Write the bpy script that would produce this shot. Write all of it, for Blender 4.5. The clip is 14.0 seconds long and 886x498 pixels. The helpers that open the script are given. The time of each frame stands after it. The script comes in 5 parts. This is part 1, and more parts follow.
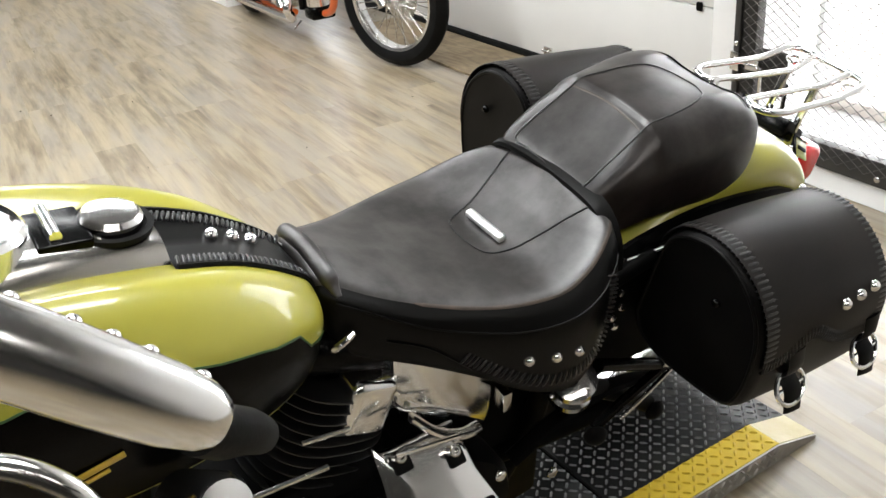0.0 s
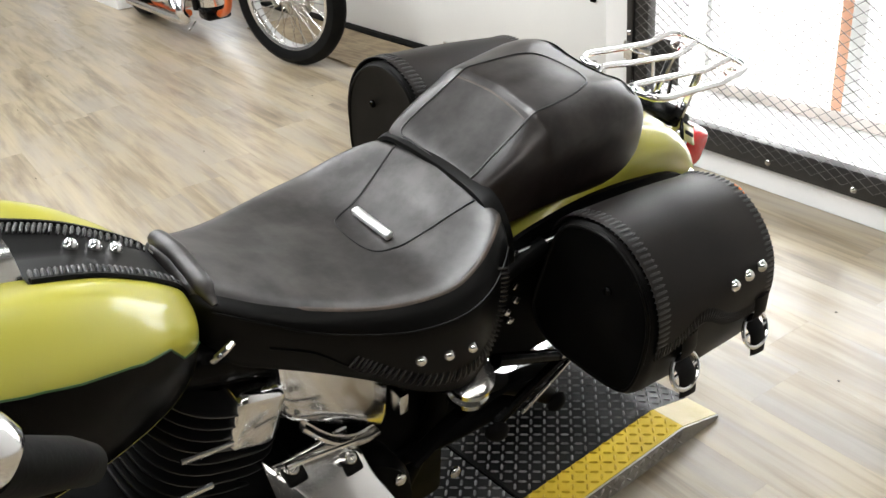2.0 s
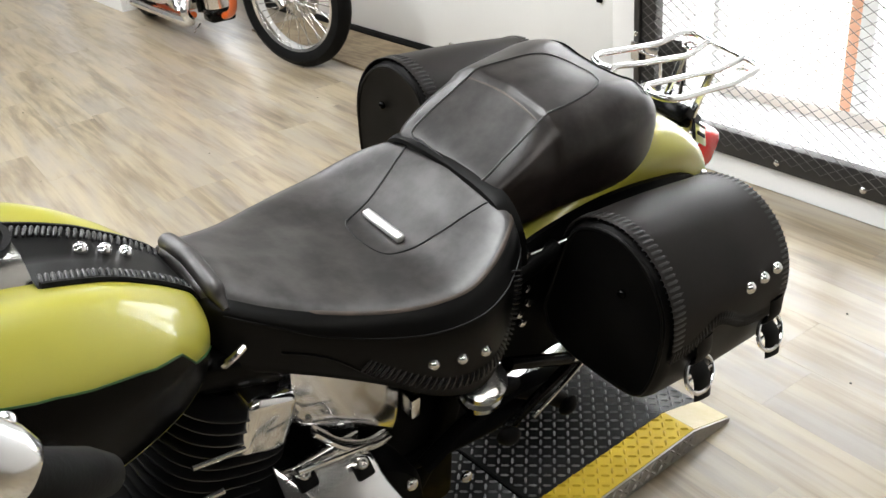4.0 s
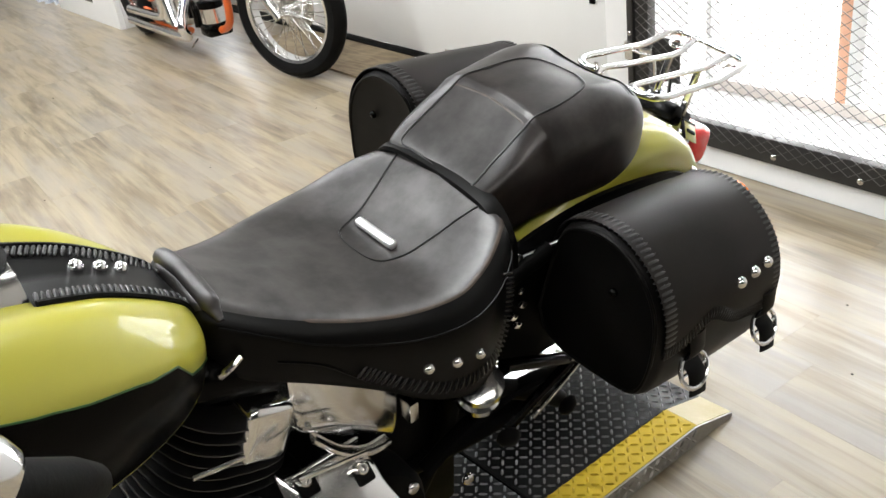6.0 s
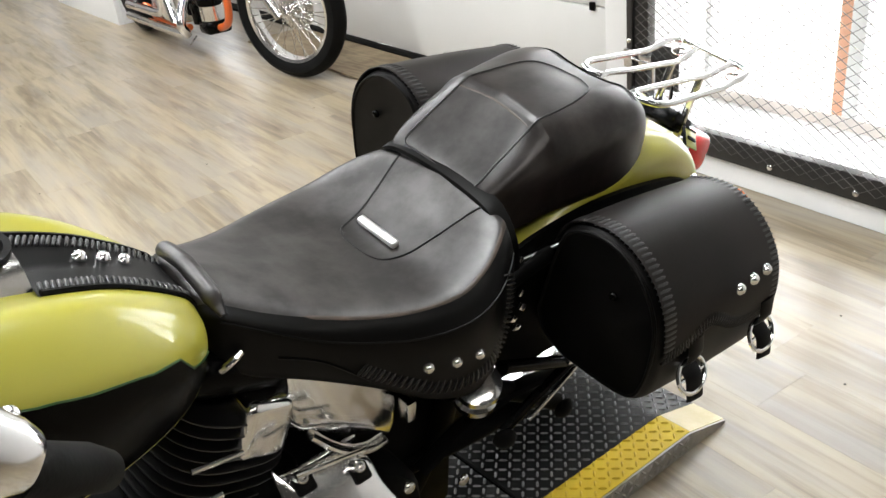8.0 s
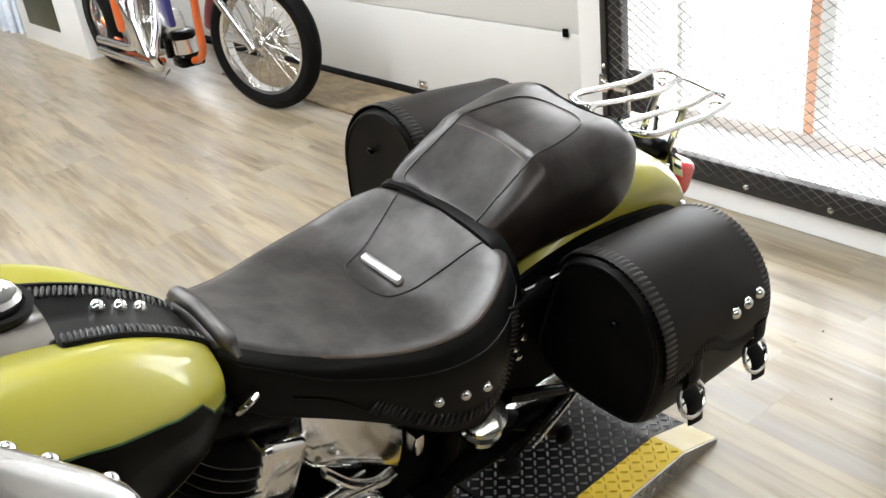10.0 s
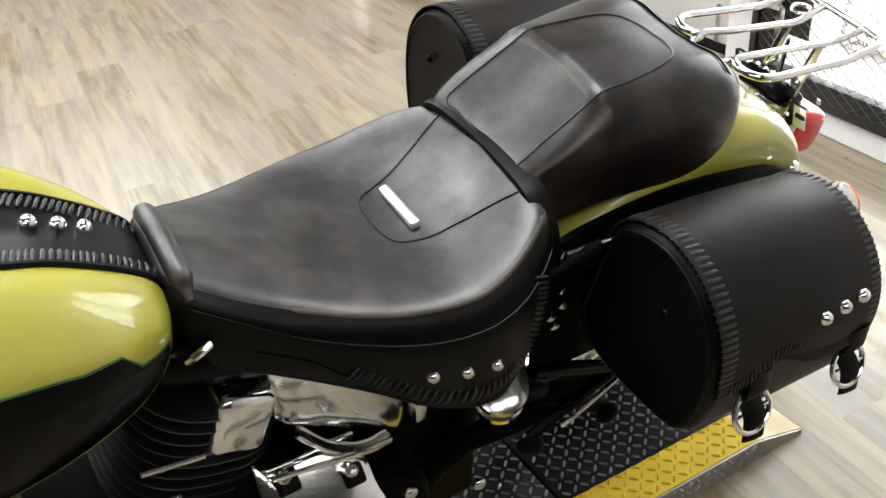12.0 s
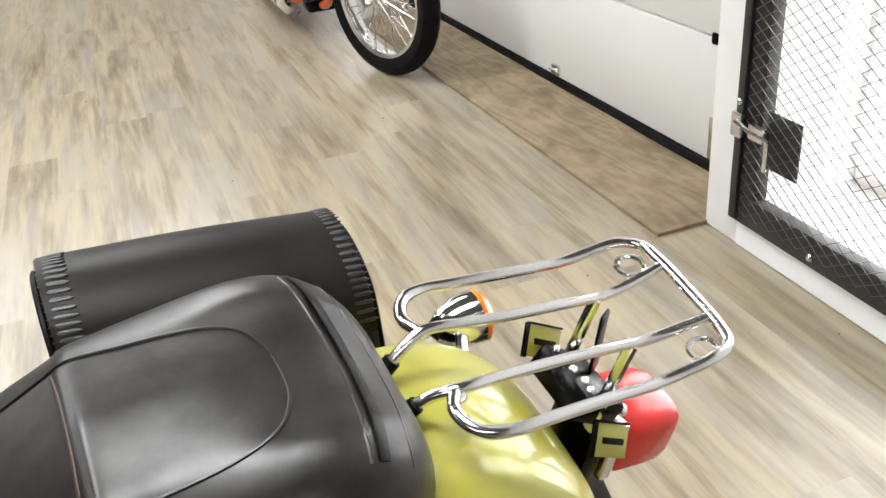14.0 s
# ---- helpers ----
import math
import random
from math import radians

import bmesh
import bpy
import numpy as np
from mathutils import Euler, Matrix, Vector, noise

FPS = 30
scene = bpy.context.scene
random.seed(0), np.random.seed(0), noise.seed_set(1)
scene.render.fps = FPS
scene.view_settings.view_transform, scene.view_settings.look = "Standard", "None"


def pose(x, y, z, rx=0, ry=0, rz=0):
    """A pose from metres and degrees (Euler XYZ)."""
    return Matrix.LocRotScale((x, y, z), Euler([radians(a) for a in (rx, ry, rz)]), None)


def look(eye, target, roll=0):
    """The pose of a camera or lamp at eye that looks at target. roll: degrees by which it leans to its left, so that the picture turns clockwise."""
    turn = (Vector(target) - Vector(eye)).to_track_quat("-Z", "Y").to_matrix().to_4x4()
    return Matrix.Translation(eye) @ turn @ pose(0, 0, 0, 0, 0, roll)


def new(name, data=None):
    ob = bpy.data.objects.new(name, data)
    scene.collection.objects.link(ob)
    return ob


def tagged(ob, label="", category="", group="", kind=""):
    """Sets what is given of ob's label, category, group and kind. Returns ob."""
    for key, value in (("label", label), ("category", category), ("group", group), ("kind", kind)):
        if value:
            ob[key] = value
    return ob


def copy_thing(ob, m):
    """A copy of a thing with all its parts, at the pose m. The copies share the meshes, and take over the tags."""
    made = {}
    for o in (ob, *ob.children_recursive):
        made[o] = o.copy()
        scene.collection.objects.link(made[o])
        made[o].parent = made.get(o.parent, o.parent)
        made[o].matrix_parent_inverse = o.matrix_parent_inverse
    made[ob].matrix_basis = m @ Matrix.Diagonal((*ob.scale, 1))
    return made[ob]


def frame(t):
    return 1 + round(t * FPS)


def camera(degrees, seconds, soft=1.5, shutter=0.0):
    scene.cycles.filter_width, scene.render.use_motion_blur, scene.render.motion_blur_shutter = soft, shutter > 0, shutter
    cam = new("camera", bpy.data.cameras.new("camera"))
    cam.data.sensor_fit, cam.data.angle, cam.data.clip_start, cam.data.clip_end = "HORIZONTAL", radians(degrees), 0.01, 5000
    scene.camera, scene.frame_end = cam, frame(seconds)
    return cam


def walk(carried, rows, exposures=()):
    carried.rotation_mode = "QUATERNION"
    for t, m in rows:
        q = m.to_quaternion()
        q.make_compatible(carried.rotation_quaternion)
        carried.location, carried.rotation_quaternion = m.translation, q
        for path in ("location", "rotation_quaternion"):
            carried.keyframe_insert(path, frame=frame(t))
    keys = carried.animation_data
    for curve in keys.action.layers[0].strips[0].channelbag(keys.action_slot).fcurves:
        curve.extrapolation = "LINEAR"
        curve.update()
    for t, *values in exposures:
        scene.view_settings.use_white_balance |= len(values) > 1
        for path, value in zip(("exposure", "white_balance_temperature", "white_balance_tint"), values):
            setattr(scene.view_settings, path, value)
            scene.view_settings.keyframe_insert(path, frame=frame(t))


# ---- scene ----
cam = camera(52.7, 14.0)
PATH = [
    (0, (-0.54, -0.956, 1.277), (0.249, 0.638, 0.362), -5.6),
    (0.5, (-0.505, -0.949, 1.269), (0.376, 0.602, 0.365), -7.0),
    (1, (-0.495, -0.959, 1.268), (0.449, 0.558, 0.369), -5.9),
    (1.5, (-0.493, -0.955, 1.261), (0.446, 0.549, 0.335), -6.0),
    (2, (-0.492, -0.948, 1.256), (0.453, 0.547, 0.322), -5.5),
    (2.5, (-0.495, -0.939, 1.255), (0.461, 0.547, 0.318), -5.4),
    (3, (-0.495, -0.936, 1.258), (0.478, 0.547, 0.333), -5.5),
    (3.5, (-0.496, -0.931, 1.252), (0.454, 0.565, 0.325), -5.2),
    (6, (-0.486, -0.954, 1.257), (0.445, 0.559, 0.339), -7.9),
    (6.5, (-0.489, -0.96, 1.256), (0.455, 0.557, 0.356), -7.7),
    (7, (-0.495, -0.954, 1.255), (0.452, 0.556, 0.348), -6.8),
    (9.5, (-0.504, -0.946, 1.261), (0.448, 0.557, 0.347), -6.1),
    (10, (-0.539, -0.939, 1.286), (0.477, 0.545, 0.411), -7.1),
    (10.5, (-0.593, -0.95, 1.276), (0.535, 0.328, 0.23), -5.3),
    (11, (-0.586, -0.951, 1.267), (0.606, 0.212, 0.16), -3.6),
    (11.5, (-0.465, -0.869, 1.243), (0.403, 0.594, 0.191), -6.3),
    (12, (-0.317, -0.838, 1.243), (0.365, 0.713, 0.179), -4.7),
    (12.5, (-0.209, -0.738, 1.233), (0.624, 0.739, 0.173), -2.6),
    (13, (-0.023, -0.525, 1.253), (0.922, 0.886, 0.198), -5.3),
    (13.5, (0.143, -0.478, 1.246), (0.859, 1.138, 0.309), -7.1),
    (14, (0.317, -0.527, 1.249), (0.87, 1.133, 0.28), -5.2),
]
walk(cam, [(t, look(eye, target, roll)) for t, eye, target, roll in PATH])

# ---- world, window light and ceiling lamps ----
world = bpy.data.worlds.new("world")
scene.world = world
world.use_nodes = True
wn = world.node_tree
sky = wn.nodes.new("ShaderNodeTexSky")
sky.sky_type, sky.sun_disc = "NISHITA", False
sky.sun_elevation, sky.sun_rotation = radians(32), radians(100)
wn.nodes["Background"].inputs["Strength"].default_value = 0.12
wn.links.new(sky.outputs[0], wn.nodes["Background"].inputs["Color"])


def lamp(name, m, size_x, size_y, watts, colour):
    data = bpy.data.lights.new(name, "AREA")
    data.shape, data.size, data.size_y, data.energy, data.color = "RECTANGLE", size_x, size_y, watts, colour
    ob = new(name, data)
    ob.matrix_world = m
    return ob


CEILING_LAMPS = [(-1.45, 0.95), (0.25, 0.12)] + [(x, y) for x in (-3.1, -1.15, 0.3) for y in (-2.6, 3.1, 6.6)]
LAMP_WATTS = 37
BACK_WATTS = 2.5  # the row behind is nearly off
LAMP_COLOUR = (0.92, 0.965, 1.0)


# ---- materials ----
def node_tree(name):
    m = bpy.data.materials.new(name)
    m.use_nodes = True
    nt = m.node_tree
    return m, nt, nt.nodes["Principled BSDF"]


def add_node(nt, kind, **values):
    n = nt.nodes.new(kind)
    for key, value in values.items():
        n.inputs[key].default_value = value
    return n


def surface(name, a, b, rough=0.5, metal=0.0, scale=8.0, fine=120.0, bump=0.1, depth=0.002, coat=0.0, rough_b=None, stretch=(1, 1, 1), spec=0.5, wear=0.0):
    """Two colours mixed by coarse and fine noise, with roughness that varies and fine relief."""
    m, nt, p = node_tree(name)
    tc = nt.nodes.new("ShaderNodeTexCoord")
    mp = add_node(nt, "ShaderNodeMapping", Scale=stretch)
    nt.links.new(tc.outputs["Object"], mp.inputs["Vector"])
    big = add_node(nt, "ShaderNodeTexNoise", Scale=scale, Detail=5.0, Roughness=0.6)
    small = add_node(nt, "ShaderNodeTexNoise", Scale=fine, Detail=3.0, Roughness=0.6)
    for n in (big, small):
        nt.links.new(mp.outputs[0], n.inputs["Vector"])
    both = nt.nodes.new("ShaderNodeMath")
    both.operation = "MULTIPLY_ADD"
    both.inputs[1].default_value = 0.35
    nt.links.new(small.outputs["Fac"], both.inputs[0])
    shift = nt.nodes.new("ShaderNodeMath")
    shift.operation = "MULTIPLY_ADD"
    shift.inputs[1].default_value, shift.inputs[2].default_value = 1.5, -0.42
    nt.links.new(big.outputs["Fac"], shift.inputs[0])
    nt.links.new(shift.outputs[0], both.inputs[2])
    mix = nt.nodes.new("ShaderNodeMix")
    mix.data_type = "RGBA"
    mix.inputs["A"].default_value, mix.inputs["B"].default_value = (*a, 1), (*b, 1)
    nt.links.new(both.outputs[0], mix.inputs["Factor"])
    nt.links.new(mix.outputs["Result"], p.inputs["Base Color"])
    rr = nt.nodes.new("ShaderNodeMapRange")
    rr.inputs["To Min"].default_value, rr.inputs["To Max"].default_value = rough, rough if rough_b is None else rough_b
    rr.inputs["From Min"].default_value, rr.inputs["From Max"].default_value = 0.28, 0.72
    cloud = add_node(nt, "ShaderNodeTexNoise", Scale=scale * 0.8, Detail=1.5, Roughness=0.5)
    nt.links.new(mp.outputs[0], cloud.inputs["Vector"])
    nt.links.new(cloud.outputs["Fac"], rr.inputs["Value"])
    nt.links.new(rr.outputs[0], p.inputs["Roughness"])
    bp = add_node(nt, "ShaderNodeBump", Strength=bump, Distance=depth)
    nt.links.new(small.outputs["Fac"], bp.inputs["Height"])
    nt.links.new(bp.outputs[0], p.inputs["Normal"])
    p.inputs["Metallic"].default_value = metal
    p.inputs["Coat Weight"].default_value = coat
    p.inputs["Coat Roughness"].default_value = 0.05
    p.inputs["Specular IOR Level"].default_value = spec
    if wear:
        polish = nt.nodes.new("ShaderNodeMapRange")
        polish.inputs["From Min"].default_value, polish.inputs["From Max"].default_value = 0.36, 0.64
        polish.inputs["To Min"].default_value, polish.inputs["To Max"].default_value = spec * (1 - wear), spec * (1 + wear)
        nt.links.new(big.outputs["Fac"], polish.inputs["Value"])
        nt.links.new(polish.outputs[0], p.inputs["Specular IOR Level"])
    return m


LEATHER = surface("seat_leather", (0.0007, 0.0007, 0.0007), (0.0018, 0.0016, 0.0015), 0.36, rough_b=0.46, scale=9, fine=420, bump=0.10, depth=0.0005, spec=0.17)
WORN_LEATHER = surface("worn_seat_leather", (0.0010, 0.0008, 0.0007), (0.0185, 0.0128, 0.0105), 0.36, rough_b=0.47, scale=17, fine=75, bump=0.18, depth=0.0008, spec=0.86, wear=0.26)
PAD_LEATHER = surface("pad_leather", (0.0010, 0.0008, 0.0008), (0.0150, 0.0088, 0.0068), 0.33, rough_b=0.42, scale=11, fine=80, bump=0.15, depth=0.0007, spec=0.58, wear=0.32)
# brown scuffing, brightened to carry the highlight along leather edges
SCUFF_GLINT = surface("scuffed_brown_highlight", (0.016, 0.011, 0.008), (0.075, 0.050, 0.035), 0.38, rough_b=0.5, scale=40, fine=200, bump=0.1, depth=0.0005, spec=0.5)
BAR_METAL = surface("brushed_bar", (0.84, 0.84, 0.83), (0.92, 0.92, 0.91), 0.33, 0.9, rough_b=0.40, scale=30, fine=300, bump=0.05)
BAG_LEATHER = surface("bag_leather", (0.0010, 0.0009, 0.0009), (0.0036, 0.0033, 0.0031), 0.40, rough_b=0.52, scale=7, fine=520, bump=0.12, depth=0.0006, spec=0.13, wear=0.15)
# same bag leather, lightened in colour for light falling on the lid
LIT_BAG_LID = surface("lit_bag_lid_leather", (0.0024, 0.0019, 0.0018), (0.0130, 0.0096, 0.0082), 0.42, rough_b=0.54, scale=8, fine=300, bump=0.12, depth=0.0006, spec=0.17)
LACE = surface("lace_leather", (0.0006, 0.0006, 0.0006), (0.002, 0.0018, 0.0016), 0.32, rough_b=0.45, scale=30, fine=300, bump=0.1, spec=0.75)
LIME = surface("lime_paint", (0.335, 0.312, 0.032), (0.370, 0.345, 0.040), 0.40, scale=4, fine=900, bump=0.01, coat=0.7)
FIN_BLACK = surface("black_fin_enamel", (0.002, 0.002, 0.002), (0.006, 0.006, 0.006), 0.30, rough_b=0.42, scale=20, fine=160, bump=0.06, spec=0.7)
BLACK_PAINT = surface("black_gloss_paint", (0.0006, 0.0006, 0.0006), (0.0015, 0.0015, 0.0015), 0.24, scale=10, fine=300, bump=0.02, spec=0.11)
PINSTRIPE = surface("green_pinstripe", (0.012, 0.05, 0.012), (0.018, 0.07, 0.016), 0.3)
CHROME = surface("chrome", (0.82, 0.82, 0.83), (0.90, 0.90, 0.90), 0.11, 1.0, rough_b=0.19, scale=14, fine=200, bump=0.01)
WORN_CHROME = surface("satin_chrome", (0.6, 0.59, 0.57), (0.78, 0.77, 0.75), 0.15, 1.0, rough_b=0.24, scale=14, fine=150, bump=0.04)
ENGINE_BLACK = surface("engine_black", (0.0005, 0.0005, 0.0005), (0.0018, 0.0017, 0.0016), 0.5, rough_b=0.65, scale=18, fine=180, bump=0.1, spec=0.06)
RUBBER = surface("rubber", (0.0015, 0.0015, 0.0015), (0.004, 0.0038, 0.0036), 0.55, rough_b=0.7, scale=20, fine=260, bump=0.12, spec=0.13)
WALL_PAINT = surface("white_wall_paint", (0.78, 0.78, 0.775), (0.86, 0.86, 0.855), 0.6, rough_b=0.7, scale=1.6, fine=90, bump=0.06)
# tone for unseen walls, set dark to keep reflections in the leather low
UNSEEN_WALL = surface("grey_unseen_wall", (0.09, 0.09, 0.088), (0.12, 0.118, 0.115), 0.7, scale=1.4, fine=60, bump=0.06)
DOOR_PAINT = surface("garage_door_paint", (0.60, 0.595, 0.575), (0.68, 0.675, 0.655), 0.42, rough_b=0.55, scale=1.2, fine=160, bump=0.05)
CEILING_PAINT = surface("ceiling_paint", (0.08, 0.08, 0.08), (0.12, 0.12, 0.12), 0.8, scale=1, fine=40, bump=0.1)
GATE_STEEL = surface("black_gate_steel", (0.010, 0.010, 0.010), (0.03, 0.027, 0.024), 0.4, rough_b=0.6, scale=10, fine=140, bump=0.1)
MESH_STEEL = surface("mesh_steel", (0.07, 0.068, 0.066), (0.15, 0.145, 0.14), 0.45, 0.4, rough_b=0.6, scale=10, fine=140)
TREAD_BLACK = surface("black_tread_paint", (0.0012, 0.0012, 0.0014), (0.005, 0.0048, 0.0046), 0.32, rough_b=0.45, scale=25, fine=200, bump=0.06, spec=0.2)
TREAD_LUG = surface("worn_black_lugs", (0.06, 0.06, 0.062), (0.30, 0.30, 0.305), 0.30, 0.45, rough_b=0.42, scale=60, fine=300, bump=0.06, spec=0.7)
TREAD_YELLOW = surface("yellow_tread_paint", (0.50, 0.345, 0.012), (0.66, 0.48, 0.028), 0.45, rough_b=0.6, scale=14, fine=120, bump=0.08, spec=0.3)
TREAD_BARE = surface("bare_tread_aluminium", (0.22, 0.205, 0.18), (0.42, 0.40, 0.365), 0.36, 0.6, rough_b=0.55, scale=18, fine=150, bump=0.08)
# worn yellow, with the window's reflection on the slope put into the colour
TREAD_PALE = surface("worn_glare_yellow_paint", (0.56, 0.47, 0.23), (0.70, 0.62, 0.40), 0.4, rough_b=0.55, scale=20, fine=140, bump=0.08, spec=0.4)
RED_LENS = surface("red_lens", (0.62, 0.018, 0.018), (0.74, 0.035, 0.03), 0.22, scale=30, fine=160, bump=0.25, coat=0.25)
AMBER_LENS = surface("amber_lens", (0.8, 0.16, 0.015), (0.9, 0.22, 0.02), 0.15, scale=30, fine=200, bump=0.2, coat=0.8)
ORANGE = surface("orange_paint", (0.62, 0.10, 0.015), (0.72, 0.14, 0.02), 0.3, coat=0.7)
BLUE = surface("blue_paint", (0.02, 0.02, 0.12), (0.03, 0.03, 0.18), 0.3, coat=0.6)
CLOTH = surface("blue_grey_cloth", (0.42, 0.48, 0.60), (0.78, 0.80, 0.84), 0.85, scale=10, fine=160, bump=0.2)
MAROON = surface("maroon_paint", (0.09, 0.006, 0.008), (0.13, 0.01, 0.012), 0.3, coat=0.5)
SCREEN_DARK = surface("dark_panel", (0.02, 0.022, 0.016), (0.06, 0.07, 0.04), 0.3, scale=12)
SUBFLOOR = surface("bare_subfloor", (0.090, 0.060, 0.028), (0.235, 0.170, 0.092), 0.45, rough_b=0.58, scale=16, fine=60, bump=0.2)
DIRT = surface("dark_specks", (0.02, 0.018, 0.015), (0.05, 0.04, 0.03), 0.8)
SCAR = surface("floor_scar_brown", (0.13, 0.10, 0.07), (0.24, 0.19, 0.14), 0.7, scale=60)
SALMON = surface("salmon_painted_post", (0.80, 0.42, 0.26), (0.88, 0.52, 0.36), 0.6, scale=10)
RAIL_PAINT = surface("stained_rail_paint", (0.68, 0.62, 0.58), (0.84, 0.77, 0.72), 0.6, scale=9)
SCRIPT = surface("yellow_script", (0.55, 0.38, 0.03), (0.65, 0.46, 0.05), 0.3, coat=0.5)


def plank_material():
    """Wood-look vinyl: long bands, fine grain and small dark flecks, shifted from plank to plank; grey patches paint in
    sheen.
    """
    m, nt, p = node_tree("vinyl_plank")
    info = nt.nodes.new("ShaderNodeObjectInfo")
    off = nt.nodes.new("ShaderNodeVectorMath")
    off.operation = "MULTIPLY_ADD"
    off.inputs[1].default_value = (0.9, 3.1, 7.0)
    geo = nt.nodes.new("ShaderNodeNewGeometry")
    nt.links.new(info.outputs["Random"], off.inputs[0])
    nt.links.new(geo.outputs["Position"], off.inputs[2])

    def layer(stretch, detail, twist):
        mp = add_node(nt, "ShaderNodeMapping", Scale=stretch)
        nt.links.new(off.outputs[0], mp.inputs["Vector"])
        n = add_node(nt, "ShaderNodeTexNoise", Scale=1.0, Detail=detail, Roughness=0.62, Distortion=twist)
        nt.links.new(mp.outputs[0], n.inputs["Vector"])
        return n.outputs["Fac"]

    def sum_of(value, weight, rest):
        n = nt.nodes.new("ShaderNodeMath")
        n.operation = "MULTIPLY_ADD"
        n.inputs[1].default_value = weight
        nt.links.new(value, n.inputs[0])
        if isinstance(rest, float):
            n.inputs[2].default_value = rest
        else:
            nt.links.new(rest, n.inputs[2])
        return n.outputs[0]

    band, grain, fleck, sheen = layer((15.0, 1.5, 1.0), 4.0, 0.4), layer((80.0, 3.0, 1.0), 3.0, 0.25), layer((30.0, 3.0, 1.0), 1.5, 0.3), layer((9.0, 1.5, 1.0), 3.0, 0.4)
    tone = sum_of(info.outputs["Random"], 0.035, -0.0175)
    total = sum_of(fleck, 0.22, sum_of(grain, 0.20, sum_of(band, 0.58, tone)))
    ramp = nt.nodes.new("ShaderNodeValToRGB")
    e = ramp.color_ramp.elements
    e[0].position, e[0].color = 0.34, (0.112, 0.080, 0.046, 1)
    e[1].position, e[1].color = 0.66, (0.372, 0.306, 0.204, 1)
    ramp.color_ramp.elements.new(0.46).color = (0.224, 0.177, 0.113, 1)
    ramp.color_ramp.elements.new(0.54).color = (0.314, 0.257, 0.170, 1)
    nt.links.new(total, ramp.inputs["Fac"])
    # grey mixed into the colour imitates patches of floor sheen
    grey = nt.nodes.new("ShaderNodeMix")
    grey.data_type = "RGBA"
    grey.inputs["B"].default_value = (0.268, 0.245, 0.219, 1)
    gf = nt.nodes.new("ShaderNodeMapRange")
    gf.inputs["From Min"].default_value, gf.inputs["From Max"].default_value, gf.inputs["To Max"].default_value = 0.44, 0.64, 0.55
    nt.links.new(sheen, gf.inputs["Value"])
    nt.links.new(gf.outputs[0], grey.inputs["Factor"])
    nt.links.new(ramp.outputs[0], grey.inputs["A"])
    nt.links.new(grey.outputs["Result"], p.inputs["Base Color"])
    rr = nt.nodes.new("ShaderNodeMapRange")
    rr.inputs["To Min"].default_value, rr.inputs["To Max"].default_value = 0.28, 0.36
    nt.links.new(fleck, rr.inputs["Value"])
    nt.links.new(rr.outputs[0], p.inputs["Roughness"])
    p.inputs["Specular IOR Level"].default_value = 0.75
    bp = add_node(nt, "ShaderNodeBump", Strength=0.07, Distance=0.001)
    nt.links.new(grain, bp.inputs["Height"])
    nt.links.new(bp.outputs[0], p.inputs["Normal"])
    return m


PLANK = plank_material()


def plywood_material():
    """Flat-sawn grain: wavy growth rings stretched along the sheet."""
    m, nt, p = node_tree("plywood")
    tc = nt.nodes.new("ShaderNodeTexCoord")
    mp = add_node(nt, "ShaderNodeMapping", Scale=(4.5, 1.0, 1.0))
    nt.links.new(tc.outputs["Object"], mp.inputs["Vector"])
    warp = add_node(nt, "ShaderNodeTexNoise", Scale=1.7, Detail=2.0)
    nt.links.new(mp.outputs[0], warp.inputs["Vector"])
    rings = nt.nodes.new("ShaderNodeMath")
    rings.operation = "MULTIPLY"
    rings.inputs[1].default_value = 46.0
    nt.links.new(warp.outputs["Fac"], rings.inputs[0])
    sine = nt.nodes.new("ShaderNodeMath")
    sine.operation = "SINE"
    nt.links.new(rings.outputs[0], sine.inputs[0])
    stain = add_node(nt, "ShaderNodeTexNoise", Scale=3.0, Detail=6.0, Roughness=0.7)
    nt.links.new(tc.outputs["Object"], stain.inputs["Vector"])
    tot = nt.nodes.new("ShaderNodeMath")
    tot.operation = "MULTIPLY_ADD"
    tot.inputs[1].default_value = 0.06
    nt.links.new(sine.outputs[0], tot.inputs[0])
    nt.links.new(stain.outputs["Fac"], tot.inputs[2])
    ramp = nt.nodes.new("ShaderNodeValToRGB")
    e = ramp.color_ramp.elements
    e[0].position, e[0].color = 0.3, (0.13, 0.09, 0.05, 1)
    e[1].position, e[1].color = 0.7, (0.34, 0.265, 0.165, 1)
    nt.links.new(tot.outputs[0], ramp.inputs["Fac"])
    nt.links.new(ramp.outputs[0], p.inputs["Base Color"])
    p.inputs["Roughness"].default_value = 0.65
    bp = add_node(nt, "ShaderNodeBump", Strength=0.15, Distance=0.001)
    nt.links.new(tot.outputs[0], bp.inputs["Height"])
    nt.links.new(bp.outputs[0], p.inputs["Normal"])
    return m


PLYWOOD = plywood_material()


def glow(name, colour, strength):
    m, nt, p = node_tree(name)
    p.inputs["Base Color"].default_value = (*colour, 1)
    p.inputs["Emission Color"].default_value = (*colour, 1)
    p.inputs["Emission Strength"].default_value = strength
    return m


DAYLIGHT = glow("bright_outdoors", (0.97, 0.99, 1.0), 9.0)
FROSTED = glow("daylight_behind_frosted_glass", (0.95, 0.98, 1.0), 4.0)
TUBE_GLOW = glow("lamp_diffuser", (1.0, 0.96, 0.9), 9.0)


def glass_material():
    m, nt, p = node_tree("window_glass")
    p.inputs["Transmission Weight"].default_value, p.inputs["Roughness"].default_value, p.inputs["IOR"].default_value = 1.0, 0.0, 1.1
    return m


GLASS = glass_material()


